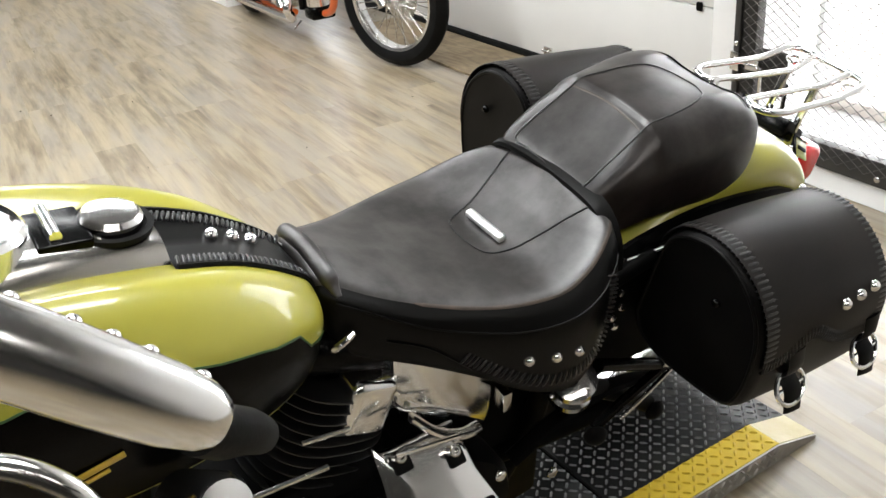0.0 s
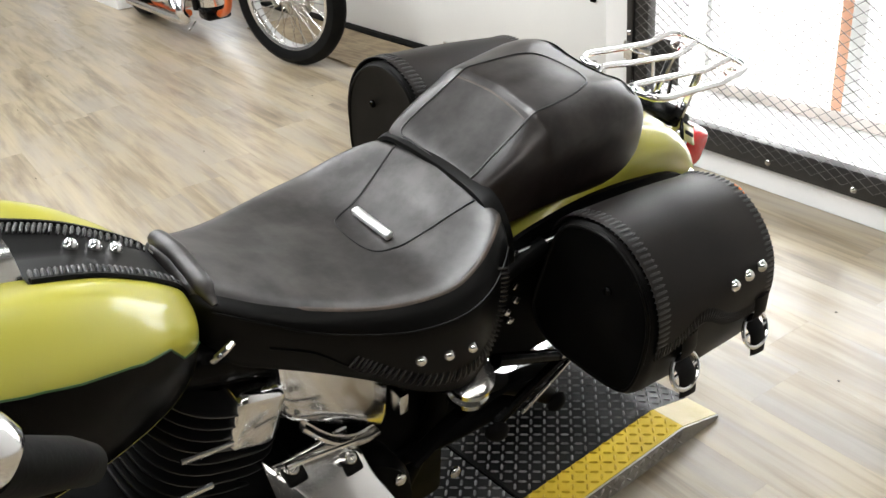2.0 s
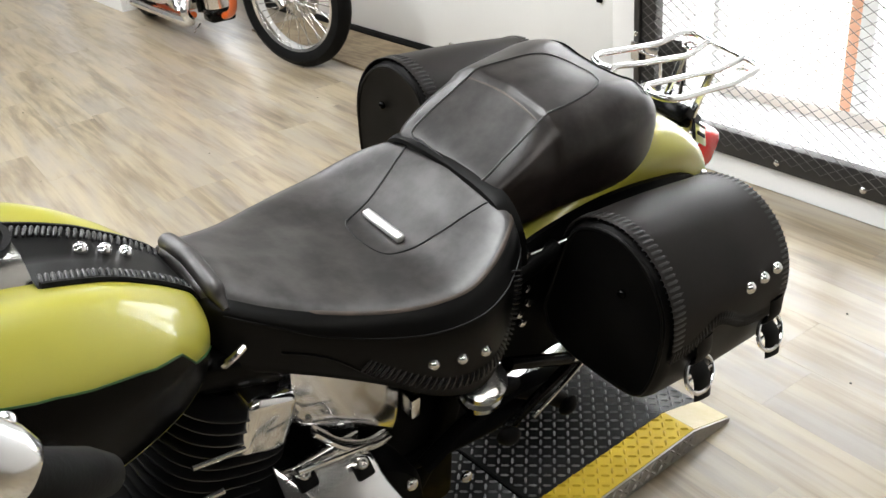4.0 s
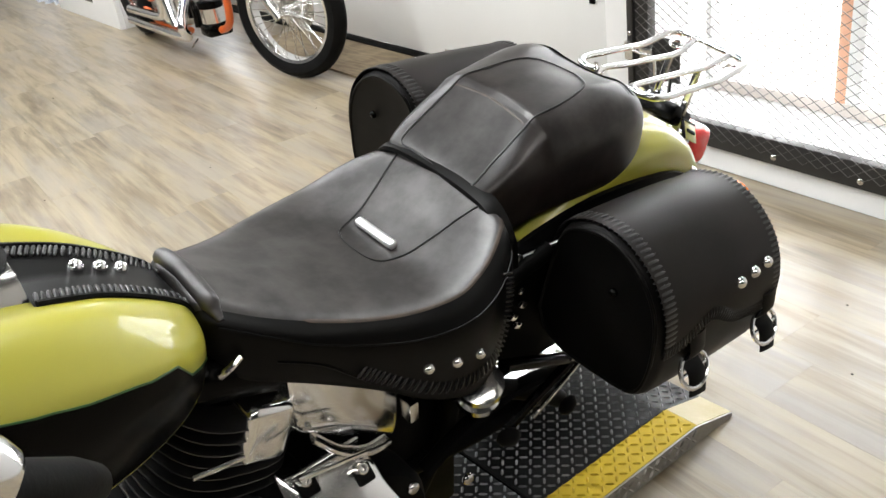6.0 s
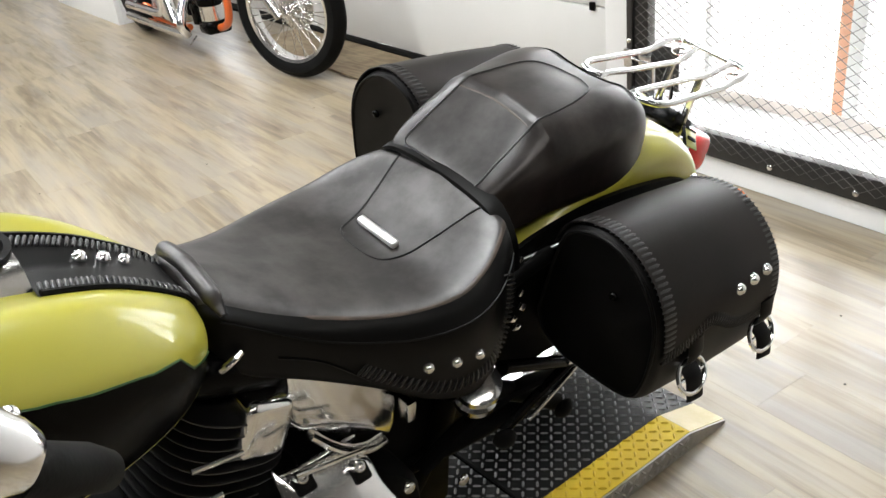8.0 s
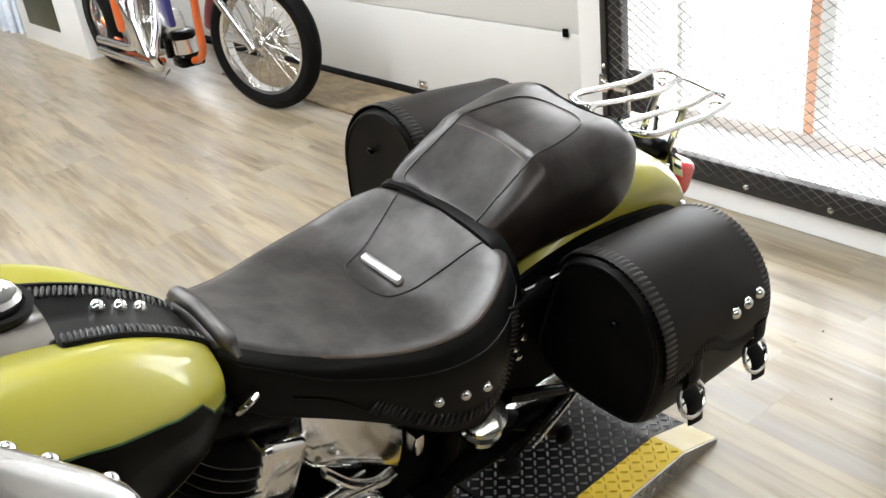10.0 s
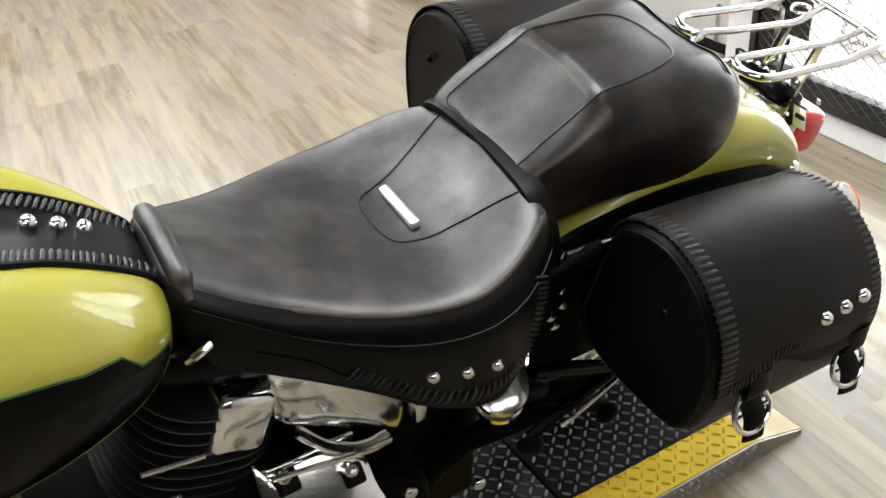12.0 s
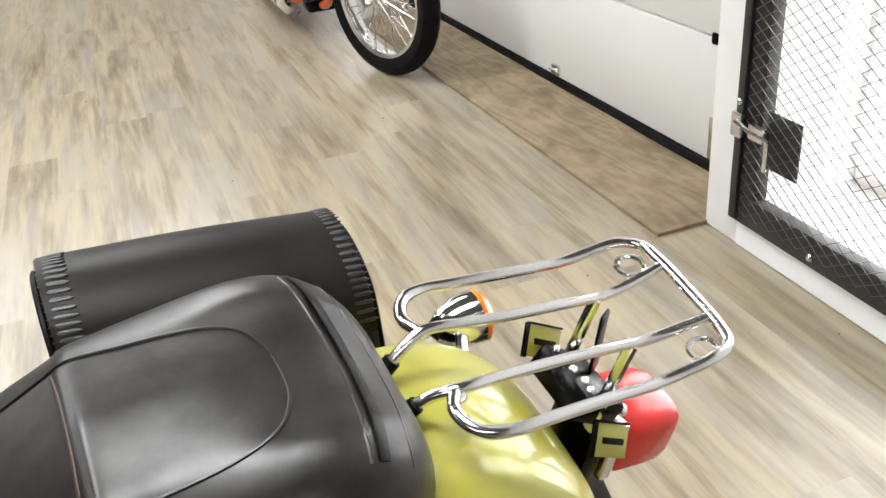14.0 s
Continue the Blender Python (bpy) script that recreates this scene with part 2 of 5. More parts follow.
# ---- mesh helpers ----
def mesh_object(name, bm, material, smooth=True):
    bmesh.ops.recalc_face_normals(bm, faces=bm.faces)
    me = bpy.data.meshes.new(name)
    bm.to_mesh(me)
    bm.free()
    me.materials.append(material)
    if smooth:
        me.shade_smooth()
        me.set_sharp_from_angle(angle=radians(38))
    return new(name, me)


def part(name, bm, material, parent, label=""):
    ob = mesh_object(name, bm, material)
    ob.parent = parent
    if label:
        ob["label"] = label
    return ob


def thing(name, m, label, category, group="", kind=""):
    ob = new(name)
    ob.empty_display_size = 0.1
    ob.matrix_world = m
    return tagged(ob, label, category, group, kind)


def box(bm, x0, x1, y0, y1, z0, z1, bevel=0.0, segments=2, m=None):
    r = bmesh.ops.create_cube(bm, size=1)
    vs = r["verts"]
    bmesh.ops.scale(bm, vec=(x1 - x0, y1 - y0, z1 - z0), verts=vs)
    bmesh.ops.translate(bm, vec=((x0 + x1) / 2, (y0 + y1) / 2, (z0 + z1) / 2), verts=vs)
    if bevel:
        es = list({e for v in vs for e in v.link_edges})
        r = bmesh.ops.bevel(bm, geom=es, offset=bevel, segments=segments, profile=0.5, affect="EDGES")
        vs = list({v for f in r["faces"] for v in f.verts} | {v for v in vs if v.is_valid})
    if m is not None:
        bmesh.ops.transform(bm, matrix=m, verts=[v for v in vs if v.is_valid])
    return bm


def boxed(*sizes, bevel=0.0, segments=2, m=None):
    return box(bmesh.new(), *sizes, bevel=bevel, segments=segments, m=m)


def grid_faces(bm, rows, closed_v=True, cap=True, closed_u=False):
    """Skins rings of points: rows[i][j]."""
    vs = [[bm.verts.new(p) for p in row] for row in rows]
    n, k = len(vs), len(vs[0])
    for i in range(n if closed_u else n - 1):
        for j in range(k if closed_v else k - 1):
            a, b = vs[i], vs[(i + 1) % n]
            bm.faces.new((a[j], a[(j + 1) % k], b[(j + 1) % k], b[j]))
    if cap and closed_v and not closed_u:
        bm.faces.new(vs[0])
        bm.faces.new(vs[-1])
    return vs


def catmull(pts, t):
    """A point at t (0 to 1) on the smooth line through pts."""
    pts = np.asarray(pts, float)
    n = len(pts) - 1
    f = min(max(t, 0.0), 1.0) * n
    i = min(int(f), n - 1)
    f -= i
    p1, p2 = pts[i], pts[i + 1]
    p0 = pts[i - 1] if i else 2 * p1 - p2
    p3 = pts[i + 2] if i + 2 <= n else 2 * p2 - p1
    return 0.5 * (2 * p1 + (p2 - p0) * f + (2 * p0 - 5 * p1 + 4 * p2 - p3) * f * f + (3 * p1 - p0 - 3 * p2 + p3) * f ** 3)


def smooth_line(pts, count):
    return [Vector(catmull(pts, k / (count - 1))) for k in range(count)]


def tube(bm, pts, r, sides=10, closed=False, flat=1.0, up=None):
    """A round bar along pts; r may be one radius or one for each point."""
    pts = [Vector(p) for p in pts]
    n = len(pts)
    rs = r if isinstance(r, (list, tuple)) else [r] * n
    side = None
    rows = []
    for i, p in enumerate(pts):
        a = pts[(i - 1) % n] if closed or i else p
        b = pts[(i + 1) % n] if closed or i < n - 1 else p
        d = (b - a).normalized()
        if side is None:
            side = d.cross(Vector(up) if up else (Vector((0, 0, 1)) if abs(d.z) < 0.9 else Vector((1, 0, 0)))).normalized()
        else:
            side = (side - d * side.dot(d)).normalized()
        other = d.cross(side)
        rows.append([p + rs[i] * (math.cos(q) * side + flat * math.sin(q) * other) for q in (2 * math.pi * j / sides for j in range(sides))])
    grid_faces(bm, rows, cap=not closed, closed_u=closed)
    return bm


def tubed(pts, r, sides=10, closed=False, flat=1.0, up=None):
    return tube(bmesh.new(), pts, r, sides, closed, flat, up)


def lathe(bm, profile, m=None, sides=32):
    """Turns (radius, height) pairs about z, then moves the body by m."""
    rows = [[Vector((r * math.cos(q), r * math.sin(q), h)) for q in (2 * math.pi * j / sides for j in range(sides))] for r, h in profile]
    if m is not None:
        rows = [[m @ p for p in row] for row in rows]
    grid_faces(bm, rows)
    return bm


def lathed(profile, m=None, sides=32):
    return lathe(bmesh.new(), profile, m, sides)


def hooped(profile, m, sides=48):
    """A turned ring with a hole: the profile closes on itself."""
    bm = bmesh.new()
    rows = [[m @ Vector((r * math.cos(q), r * math.sin(q), h)) for q in (2 * math.pi * j / sides for j in range(sides))] for r, h in profile]
    grid_faces(bm, rows, closed_u=True)
    return bm


def dome(bm, place, normal, r, h=0.6):
    """A round-headed stud."""
    m = Matrix.Translation(place) @ Vector(normal).to_track_quat("Z", "Y").to_matrix().to_4x4()
    prof = [(r * 1.05, -0.002), (r * 1.08, 0.001)] + [(r * math.cos(a), 0.0015 + h * r * math.sin(a)) for a in (0.2, 0.6, 1.0, 1.35, 1.54)]
    return lathe(bm, prof, m, 14)


def domed(place, normal, r, h=0.6):
    return dome(bmesh.new(), place, normal, r, h)


class Skin:
    """A body symmetrical in y, given at stations along x by half rings of (y, z) from the top middle to the bottom middle."""

    def __init__(self, stations):
        self.x = np.array([s[0] for s in stations], float)
        self.rings = np.array([s[1] for s in stations], float)

    def point(self, s, v):
        ring = [np.r_[self.x[i], catmull(self.rings[i], abs(v))] for i in range(len(self.x))]
        p = catmull(ring, s)
        return Vector((p[0], p[1] if v >= 0 else -p[1], p[2]))

    def body(self, nu=40, nv=56):
        bm = bmesh.new()
        rows = [[self.point(i / (nu - 1), -1 + 2 * j / nv) for j in range(nv)] for i in range(nu)]
        grid_faces(bm, rows)
        return bm

    def cover(self, split, nu=40, nv=40):
        """The upper skin alone, to split either side of the middle."""
        bm = bmesh.new()
        grid_faces(bm, [[self.point(i / (nu - 1), split * (-1 + 2 * j / (nv - 1))) for j in range(nv)] for i in range(nu)], closed_v=False)
        return bm

    def flank(self, split, nu=40, nv=40):
        """The lower skin and the two ends, below the cover."""
        bm = bmesh.new()
        rows = [[self.point(i / (nu - 1), v if v <= 1 else v - 2) for v in np.linspace(split, 2 - split, nv)] for i in range(nu)]
        vs = grid_faces(bm, rows, closed_v=False)
        return bm

    def s_at(self, x):
        return float(np.interp(x, self.x, np.linspace(0, 1, len(self.x)))) if self.x[0] < self.x[-1] else float(np.interp(-x, -self.x, np.linspace(0, 1, len(self.x))))

    def at(self, x, y, lift=0.0, top=0.62):
        """The place on the upper skin over (x, y), lifted off it."""
        s = self.s_at(x)
        vs = np.linspace(0, top, 50)
        ys = np.maximum.accumulate([self.point(s, v).y + 1e-6 * i for i, v in enumerate(vs)])
        return self.lifted(s, float(np.interp(abs(y), ys, vs)), lift, y)

    def side(self, x, z, sign, lift=0.0):
        """The place on the flank at the height z."""
        s = self.s_at(x)
        vs = np.linspace(0.40, 0.78, 50)
        zs = np.minimum.accumulate([self.point(s, v).z - 1e-6 * i for i, v in enumerate(vs)])
        return self.lifted(s, float(np.interp(-z, -zs, vs)), lift, sign)

    def lifted(self, s, v, lift, sign):
        p, a, b = self.point(s, v), self.point(s, max(0.0, v - 0.01)), self.point(s, v + 0.01)
        n = Vector((0, a.z - b.z, b.y - a.y)).normalized()
        p = p + lift * n
        return Vector((p.x, p.y if sign >= 0 else -p.y, p.z))


# ---- the room ----
def slab(name, *sizes, material, label="", category="", bevel=0.0):
    ob = mesh_object(name, boxed(*sizes, bevel=bevel), material, smooth=False)
    return tagged(ob, label, category, kind="structure")


WALL_X, DOOR_X = 1.76, 1.972
floor = slab("floor", -5.2, 4.2, -8.2, 12.2, -0.12, -0.003, material=PLANK, label="grey-beige wood-look vinyl plank shop floor", category="floor")
# unseen ceiling and walls are added; their dark tone keeps leather reflections black
slab("ceiling", -5.2, 2.6, -8.2, 12.2, 3.0, 3.1, material=CEILING_PAINT, label="unseen ceiling, kept dark so the leather reflects little", category="ceiling")
slab("wall_south", -5.2, 2.2, -8.3, -8.2, 0, 3.0, material=UNSEEN_WALL, label="unseen closing wall, kept grey so the leather reflects little", category="wall")
slab("wall_west", -5.3, -5.2, -8.2, 12.2, 0, 3.0, material=UNSEEN_WALL, label="unseen closing wall, kept grey so the leather reflects little", category="wall")
# unseen wall, added in white as a reflector for the floor sheen
slab("wall_north", -5.2, 2.2, 12.2, 12.3, 0, 3.0, material=WALL_PAINT, label="unseen closing wall, white to brighten the floor sheen", category="wall")

# the wall with the meshed window and the jamb beside the garage door
GY0, GY1, GZ0, GZ1 = 0.042, 1.250, 0.080, 2.15
JAMB_Y = 1.388
wall_east = thing("wall_east", pose(0, 0, 0), "white painted wall with scuffs round a meshed window", "wall", kind="structure")
part("panel", boxed(WALL_X, 2.05, -8.2, GY0, 0, 3.0), WALL_PAINT, wall_east)
part("panel", boxed(WALL_X, 2.05, GY0, GY1, 0, GZ0), WALL_PAINT, wall_east)
part("panel", boxed(WALL_X, 2.05, GY0, GY1, GZ1, 3.0), WALL_PAINT, wall_east)
part("jamb", boxed(WALL_X, 2.05, GY1, JAMB_Y, 0, 3.0, bevel=0.004), WALL_PAINT, wall_east)
part("panel", boxed(2.0505, 2.2, 5.3, 6.45, 0, 0.42), WALL_PAINT, wall_east)
part("panel", boxed(2.0505, 2.2, 5.3, 6.45, 2.1, 3.0), WALL_PAINT, wall_east)
part("panel", boxed(2.0505, 2.2, 6.45, 12.2, 0, 3.0), WALL_PAINT, wall_east)
side_window = thing("window_2", pose(0, 0, 0), "tall frosted window beyond the garage door", "window", kind="structure")
part("frosted_pane", boxed(2.12, 2.13, 5.372, 6.378, 0.492, 2.028), FROSTED, side_window, "bright frosted pane")
for y0, y1, z0, z1 in ((5.302, 5.370, 0.422, 2.098), (6.380, 6.448, 0.422, 2.098), (5.3705, 6.3795, 0.422, 0.490), (5.3705, 6.3795, 2.030, 2.098)):
    part("window_frame", boxed(2.09, 2.15, y0, y1, z0, z1, bevel=0.004), WALL_PAINT, side_window)
part("lintel", boxed(2.052, 2.2, JAMB_Y, 5.3, 2.3, 3.0), WALL_PAINT, wall_east)

# garage door: sections with recessed joints, seal, roller brackets
garage = thing("garage_door", pose(DOOR_X, JAMB_Y, 0, 0, 0, 1.2), "closed white sectional garage door with black bottom seal", "garage door", kind="structure")
for z0, z1 in ((0.045, 0.436), (0.442, 0.925), (0.931, 1.415), (1.421, 1.90)):
    part("door_section", boxed(0.0, 0.045, 0.002, 3.92, z0, z1, bevel=0.004), DOOR_PAINT, garage)
part("top_section", boxed(0.0, 0.045, 0.002, 3.92, 1.906, 2.34, bevel=0.004), DOOR_PAINT, garage)
part("bottom_seal", tubed([(0.006, y, 0.024 + 0.003 * math.sin(9 * y)) for y in np.linspace(0.002, 3.92, 60)], 0.021, 8), RUBBER, garage, "black rubber seal")
for y in (1.285, 2.76):
    br = part("hinge_bracket", boxed(-0.012, 0.0, y - 0.03, y + 0.03, 0.055, 0.095, bevel=0.003), WORN_CHROME, garage, "small grey steel bracket")
    part("hinge_pin", tubed([(-0.016, y - 0.035, 0.075), (-0.016, y + 0.035, 0.075)], 0.006, 8), WORN_CHROME, br)
part("roller_hinge", boxed(-0.012, 0.0, 0.262, 0.290, 0.422, 0.456, bevel=0.004), ENGINE_BLACK, garage, "black roller hinge at the joint")
part("edge_plate", boxed(-0.006, 0.0, 0.262, 0.282, 0.05, 0.19, bevel=0.002), WORN_CHROME, garage, "galvanised edge plate")
part("ground_strip", boxed(-0.03, 0.08, 0.002, 3.92, 0.0, 0.004), WORN_CHROME, garage, "bare bright threshold strip")

# plywood strip lying before the garage door
ply = tagged(mesh_object("plywood_sheet", boxed(0.0, 0.37, 0.0, 2.85, 0.0, 0.012, bevel=0.002), PLYWOOD, smooth=False), "worn brown plywood strip lying before the garage door", "plywood sheet")
ply.matrix_world = pose(1.595, 1.376, 0, 0, 0, 1.2)


# ---- the meshed window gate ----
def expanded_mesh(y0, y1, z0, z1, pitch_y, pitch_z, x):
    """Expanded metal: slanted strands that meet in knots."""
    verts, faces = [], []

    def strand(a, b, w, d):
        a, b = np.array(a), np.array(b)
        n = np.array([0, -(b - a)[2], (b - a)[1]])
        n = n / np.linalg.norm(n) * w / 2
        o = len(verts)
        for p in (a, b):
            for q, e in ((n, 0), (-n, 0), (-n, d), (n, d)):
                verts.append(tuple(p + q + np.array([e, 0, 0])))
        for j in range(4):
            faces.append((o + j, o + (j + 1) % 4, o + 4 + (j + 1) % 4, o + 4 + j))

    ny, nz = int((y1 - y0) / pitch_y), int((z1 - z0) / pitch_z)
    py, pz = (y1 - y0) / ny, (z1 - z0) / nz
    for i in range(ny):
        for j in range(nz):
            ya, za = y0 + i * py, z0 + j * pz
            if j % 2:
                strand((x, ya, za), (x, ya + py / 2, za + pz), 0.0015, 0.0024)
                strand((x, ya + py, za), (x, ya + py / 2, za + pz), 0.0015, 0.0024)
            else:
                strand((x, ya + py / 2, za), (x, ya, za + pz), 0.0015, 0.0024)
                strand((x, ya + py / 2, za), (x, ya + py, za + pz), 0.0015, 0.0024)
    me = bpy.data.meshes.new("expanded_mesh")
    me.from_pydata(verts, [], faces)
    me.materials.append(MESH_STEEL)
    return me


gate = thing("window_1", pose(WALL_X, 0, 0), "black steel framed window guard with expanded metal mesh", "window guard", kind="structure")
FW = 0.082
part("frame_bar", boxed(-0.018, 0.022, GY0, GY1, GZ0, GZ0 + FW, bevel=0.004), GATE_STEEL, gate)
part("frame_bar", boxed(-0.018, 0.022, GY0, GY1, GZ1 - FW, GZ1, bevel=0.004), GATE_STEEL, gate)
part("frame_bar", boxed(-0.0165, 0.022, GY0, GY0 + FW, GZ0 + FW, GZ1 - FW, bevel=0.004), GATE_STEEL, gate)
part("frame_bar", boxed(-0.0165, 0.022, GY1 - FW, GY1, GZ0 + FW, GZ1 - FW, bevel=0.004), GATE_STEEL, gate)
part("outer_channel", boxed(-0.030, -0.0185, GY1 - 0.022, GY1 + 0.004, GZ0 + 0.01, GZ1, bevel=0.003), GATE_STEEL, gate)
net = new("expanded_mesh", expanded_mesh(GY0 + 0.03, GY1 - 0.03, GZ0 + 0.03, GZ1 - 0.03, 0.049, 0.0155, -0.0235))
net.parent = gate
tagged(net, kind="stuff")
for y in (0.075, 0.359, 0.651, 0.950, 1.238):
    part("bolt", domed((-0.019, y, GZ0 + 0.026), (-1, 0, 0), 0.010, 0.5), WORN_CHROME, gate)
for z in (0.45, 0.85, 1.3, 1.8):
    part("bolt", domed((-0.019, GY0 + 0.025, z), (-1, 0, 0), 0.010, 0.5), WORN_CHROME, gate)
    part("bolt", domed((-0.031, GY1 - 0.01, z - 0.03), (-1, 0, 0), 0.009, 0.5), WORN_CHROME, gate)
part("latch_plate", boxed(-0.0125, -0.0085, 1.033, 1.152, 0.270, 0.418), GATE_STEEL, gate, "black plate behind the mesh")
latch = part("latch_body", boxed(-0.05, -0.026, 1.125, 1.180, 0.345, 0.385, bevel=0.004), WORN_CHROME, gate, "zinc plated latch bolt")
part("latch_pin", tubed(smooth_line([(-0.045, 1.235, 0.372), (-0.048, 1.17, 0.364), (-0.046, 1.118, 0.360), (-0.044, 1.113, 0.335), (-0.044, 1.113, 0.278)], 16), 0.006, 8), WORN_CHROME, latch)
part("latch_keeper", boxed(-0.045, -0.030, 1.215, 1.253, 0.33, 0.395, bevel=0.003), WORN_CHROME, latch)

# the window behind the guard: white frame, sill and glass
win = thing("window_2", pose(2.06, 0, 0), "white framed display window with bright daylight outside", "window", kind="structure")
part("window_sill", boxed(-0.262, 0.085, GY0 + 0.001, GY1 - 0.001, 0.084, 0.145, bevel=0.003), WALL_PAINT, win)
part("mullion", boxed(0.0, 0.06, 1.165, 1.19, 0.145, 2.15, bevel=0.004), WALL_PAINT, win)
part("mullion", boxed(0.0, 0.06, 0.03, 0.09, 0.145, 2.15, bevel=0.004), WALL_PAINT, win)
part("mullion", boxed(0.0, 0.06, 0.575, 0.6275, 0.188, 2.15, bevel=0.004), WALL_PAINT, win)
part("post_face", boxed(0.004, 0.056, 0.6285, 0.668, 0.188, 2.15, bevel=0.004), SALMON, win, "salmon orange painted mullion face")
part("bottom_rail", boxed(0.002, 0.058, 0.09, 1.163, 0.145, 0.1875, bevel=0.004), RAIL_PAINT, win, "rust-stained bottom rail")
glass = part("pane", boxed(0.062, 0.066, 0.03, 1.19, 0.145, 2.15), GLASS, win)
glass.visible_shadow = False
# outside
backdrop = mesh_object("backdrop", boxed(4.4, 4.45, -5, 8, -0.3, 5), DAYLIGHT, smooth=False)
tagged(backdrop, "overexposed white daylight outside the window", "daylight", kind="structure")

# ceiling lamps
fixture = None
for x, y in CEILING_LAMPS:
    if fixture is None:
        fixture = thing("ceiling_lamp", pose(x, y, 3.0), "white ceiling lamp with a flat diffuser", "ceiling lamp", "ceiling lamps")
        part("housing", boxed(-0.6, 0.6, -0.30, 0.30, -0.06, 0.0, bevel=0.006), WALL_PAINT, fixture)
        part("diffuser", boxed(-0.58, 0.58, -0.28, 0.28, -0.075, -0.061, bevel=0.003), TUBE_GLOW, fixture, "glowing white diffuser")
    else:
        copy_thing(fixture, pose(x, y, 3.0))
    lamp("lamp_light", pose(x, y, 2.915), 1.14, 0.54, BACK_WATTS if y < 0 else (LAMP_WATTS if y < 2 else 1.3 * LAMP_WATTS), LAMP_COLOUR)


# ---- the low lift platform under the motorcycle ----
def lugs(x0, x1, y0, y1, z_of, pitch=0.0195):
    """Raised lozenges of tread plate in two crossing directions."""
    bm = bmesh.new()
    i = 0
    x = x0 + pitch / 2
    while x < x1:
        j = 0
        y = y0 + pitch / 2
        while y < y1:
            a = radians(45) if (i + j) % 2 else radians(135)
            c, s = math.cos(a), math.sin(a)
            z = z_of(x, y)
            ring = [bm.verts.new((x + c * u - s * v, y + s * u + c * v, z)) for u, v in ((-0.0090, 0), (-0.0050, -0.0026), (0.0050, -0.0026), (0.0090, 0), (0.0050, 0.0026), (-0.0050, 0.0026))]
            top = [bm.verts.new((x + c * u, y + s * u, z + 0.0034)) for u in (-0.0056, 0.0056)]
            for f in ((ring[0], ring[1], top[0]), (ring[1], ring[2], top[1], top[0]), (ring[2], ring[3], top[1]), (ring[3], ring[4], top[1]), (ring[4], ring[5], top[0], top[1]), (ring[5], ring[0], top[0])):
                bm.faces.new(f)
            y += pitch
            j += 1
        x += pitch
        i += 1
    return bm


def stuff(ob):
    return tagged(ob, kind="stuff")


PH = 0.046
# the platform and its ramp stand a little askew to the walls
ASKEW = pose(0.270, -0.016, 0, 0, 0, 4.2) @ pose(-0.2515, 0.014, 0)
lift = thing("lift_platform", ASKEW, "low black tread-plate lift platform with yellow painted edges", "lift platform")
EDGE, INNER, FAR_IN, FAR_EDGE = -0.012, 0.066, 0.48, 0.558
for y0, y1, mat, nm in ((EDGE, INNER, TREAD_YELLOW, "yellow_edge"), (INNER, FAR_IN, TREAD_BLACK, "deck_plate"), (FAR_IN, FAR_EDGE, TREAD_YELLOW, "yellow_edge")):
    gap = 0.0008
    d = part(nm, boxed(-1.9, 0.247, y0 + gap, y1 - gap, PH - 0.006, PH, bevel=0.001), mat, lift)
    stuff(part("tread_pattern", lugs(-0.9, 0.243, y0 + 0.004, y1 - 0.004, lambda x, y: PH), TREAD_LUG if mat is TREAD_BLACK else mat, d))
part("side_plate", boxed(-1.9, 0.247, EDGE - 0.004, EDGE, 0.0, PH - 0.001, bevel=0.001), TREAD_BARE, lift, "bare aluminium tread side")
part("side_plate", boxed(-1.9, 0.247, FAR_EDGE, FAR_EDGE + 0.004, 0.0, PH - 0.001, bevel=0.001), TREAD_BARE, lift)
part("end_plate", boxed(0.243, 0.247, EDGE + 0.001, FAR_EDGE - 0.001, 0.0, PH - 0.0065), ENGINE_BLACK, lift)
side_bm = lugs(-0.9, 0.243, 0.003, PH - 0.004, lambda x, y: 0.0)
bmesh.ops.transform(side_bm, matrix=Matrix.Translation((0, EDGE - 0.004, 0)) @ pose(0, 0, 0, 90, 0, 0), verts=side_bm.verts)
stuff(part("side_tread", side_bm, TREAD_BARE, lift))
pad_bm = bmesh.new()
pad_ring = [(-0.16, EDGE - 0.005), (0.195, EDGE - 0.005)] + [(0.195 - 0.075 * (1 - math.cos(a)), EDGE - 0.005 - 0.16 * math.sin(a)) for a in (0.35, 0.7, 1.05, 1.4)] + [(-0.05, EDGE - 0.165), (-0.16, EDGE - 0.14)]
lo, hi = [pad_bm.verts.new((x, y, 0.026)) for x, y in pad_ring], [pad_bm.verts.new((x, y, 0.031)) for x, y in pad_ring]
pad_bm.faces.new(lo), pad_bm.faces.new(hi)
for k in range(len(lo)):
    pad_bm.faces.new((lo[k - 1], lo[k], hi[k], hi[k - 1]))
pad = part("stand_pad", pad_bm, TREAD_BARE, lift, "rounded bare tread-plate pad for the side stand")
stuff(part("tread_pattern", lugs(-0.14, 0.125, EDGE - 0.14, EDGE - 0.01, lambda x, y: 0.031, 0.024), TREAD_BARE, pad))
part("pad_leg", boxed(-0.1, 0.08, EDGE - 0.11, EDGE - 0.005, 0.0, 0.026, bevel=0.002), ENGINE_BLACK, pad)

ramp = thing("ramp_plate", ASKEW, "short tread-plate ramp with yellow edge, black middle and bare sides", "ramp")
RX0, RBEND, RX1 = 0.256, 0.63, 0.750


def ramp_z(x, y=0):
    return PH - 0.002 if x < RBEND else PH - 0.002 - (x - RBEND) / (RX1 - RBEND) * (PH - 0.012)


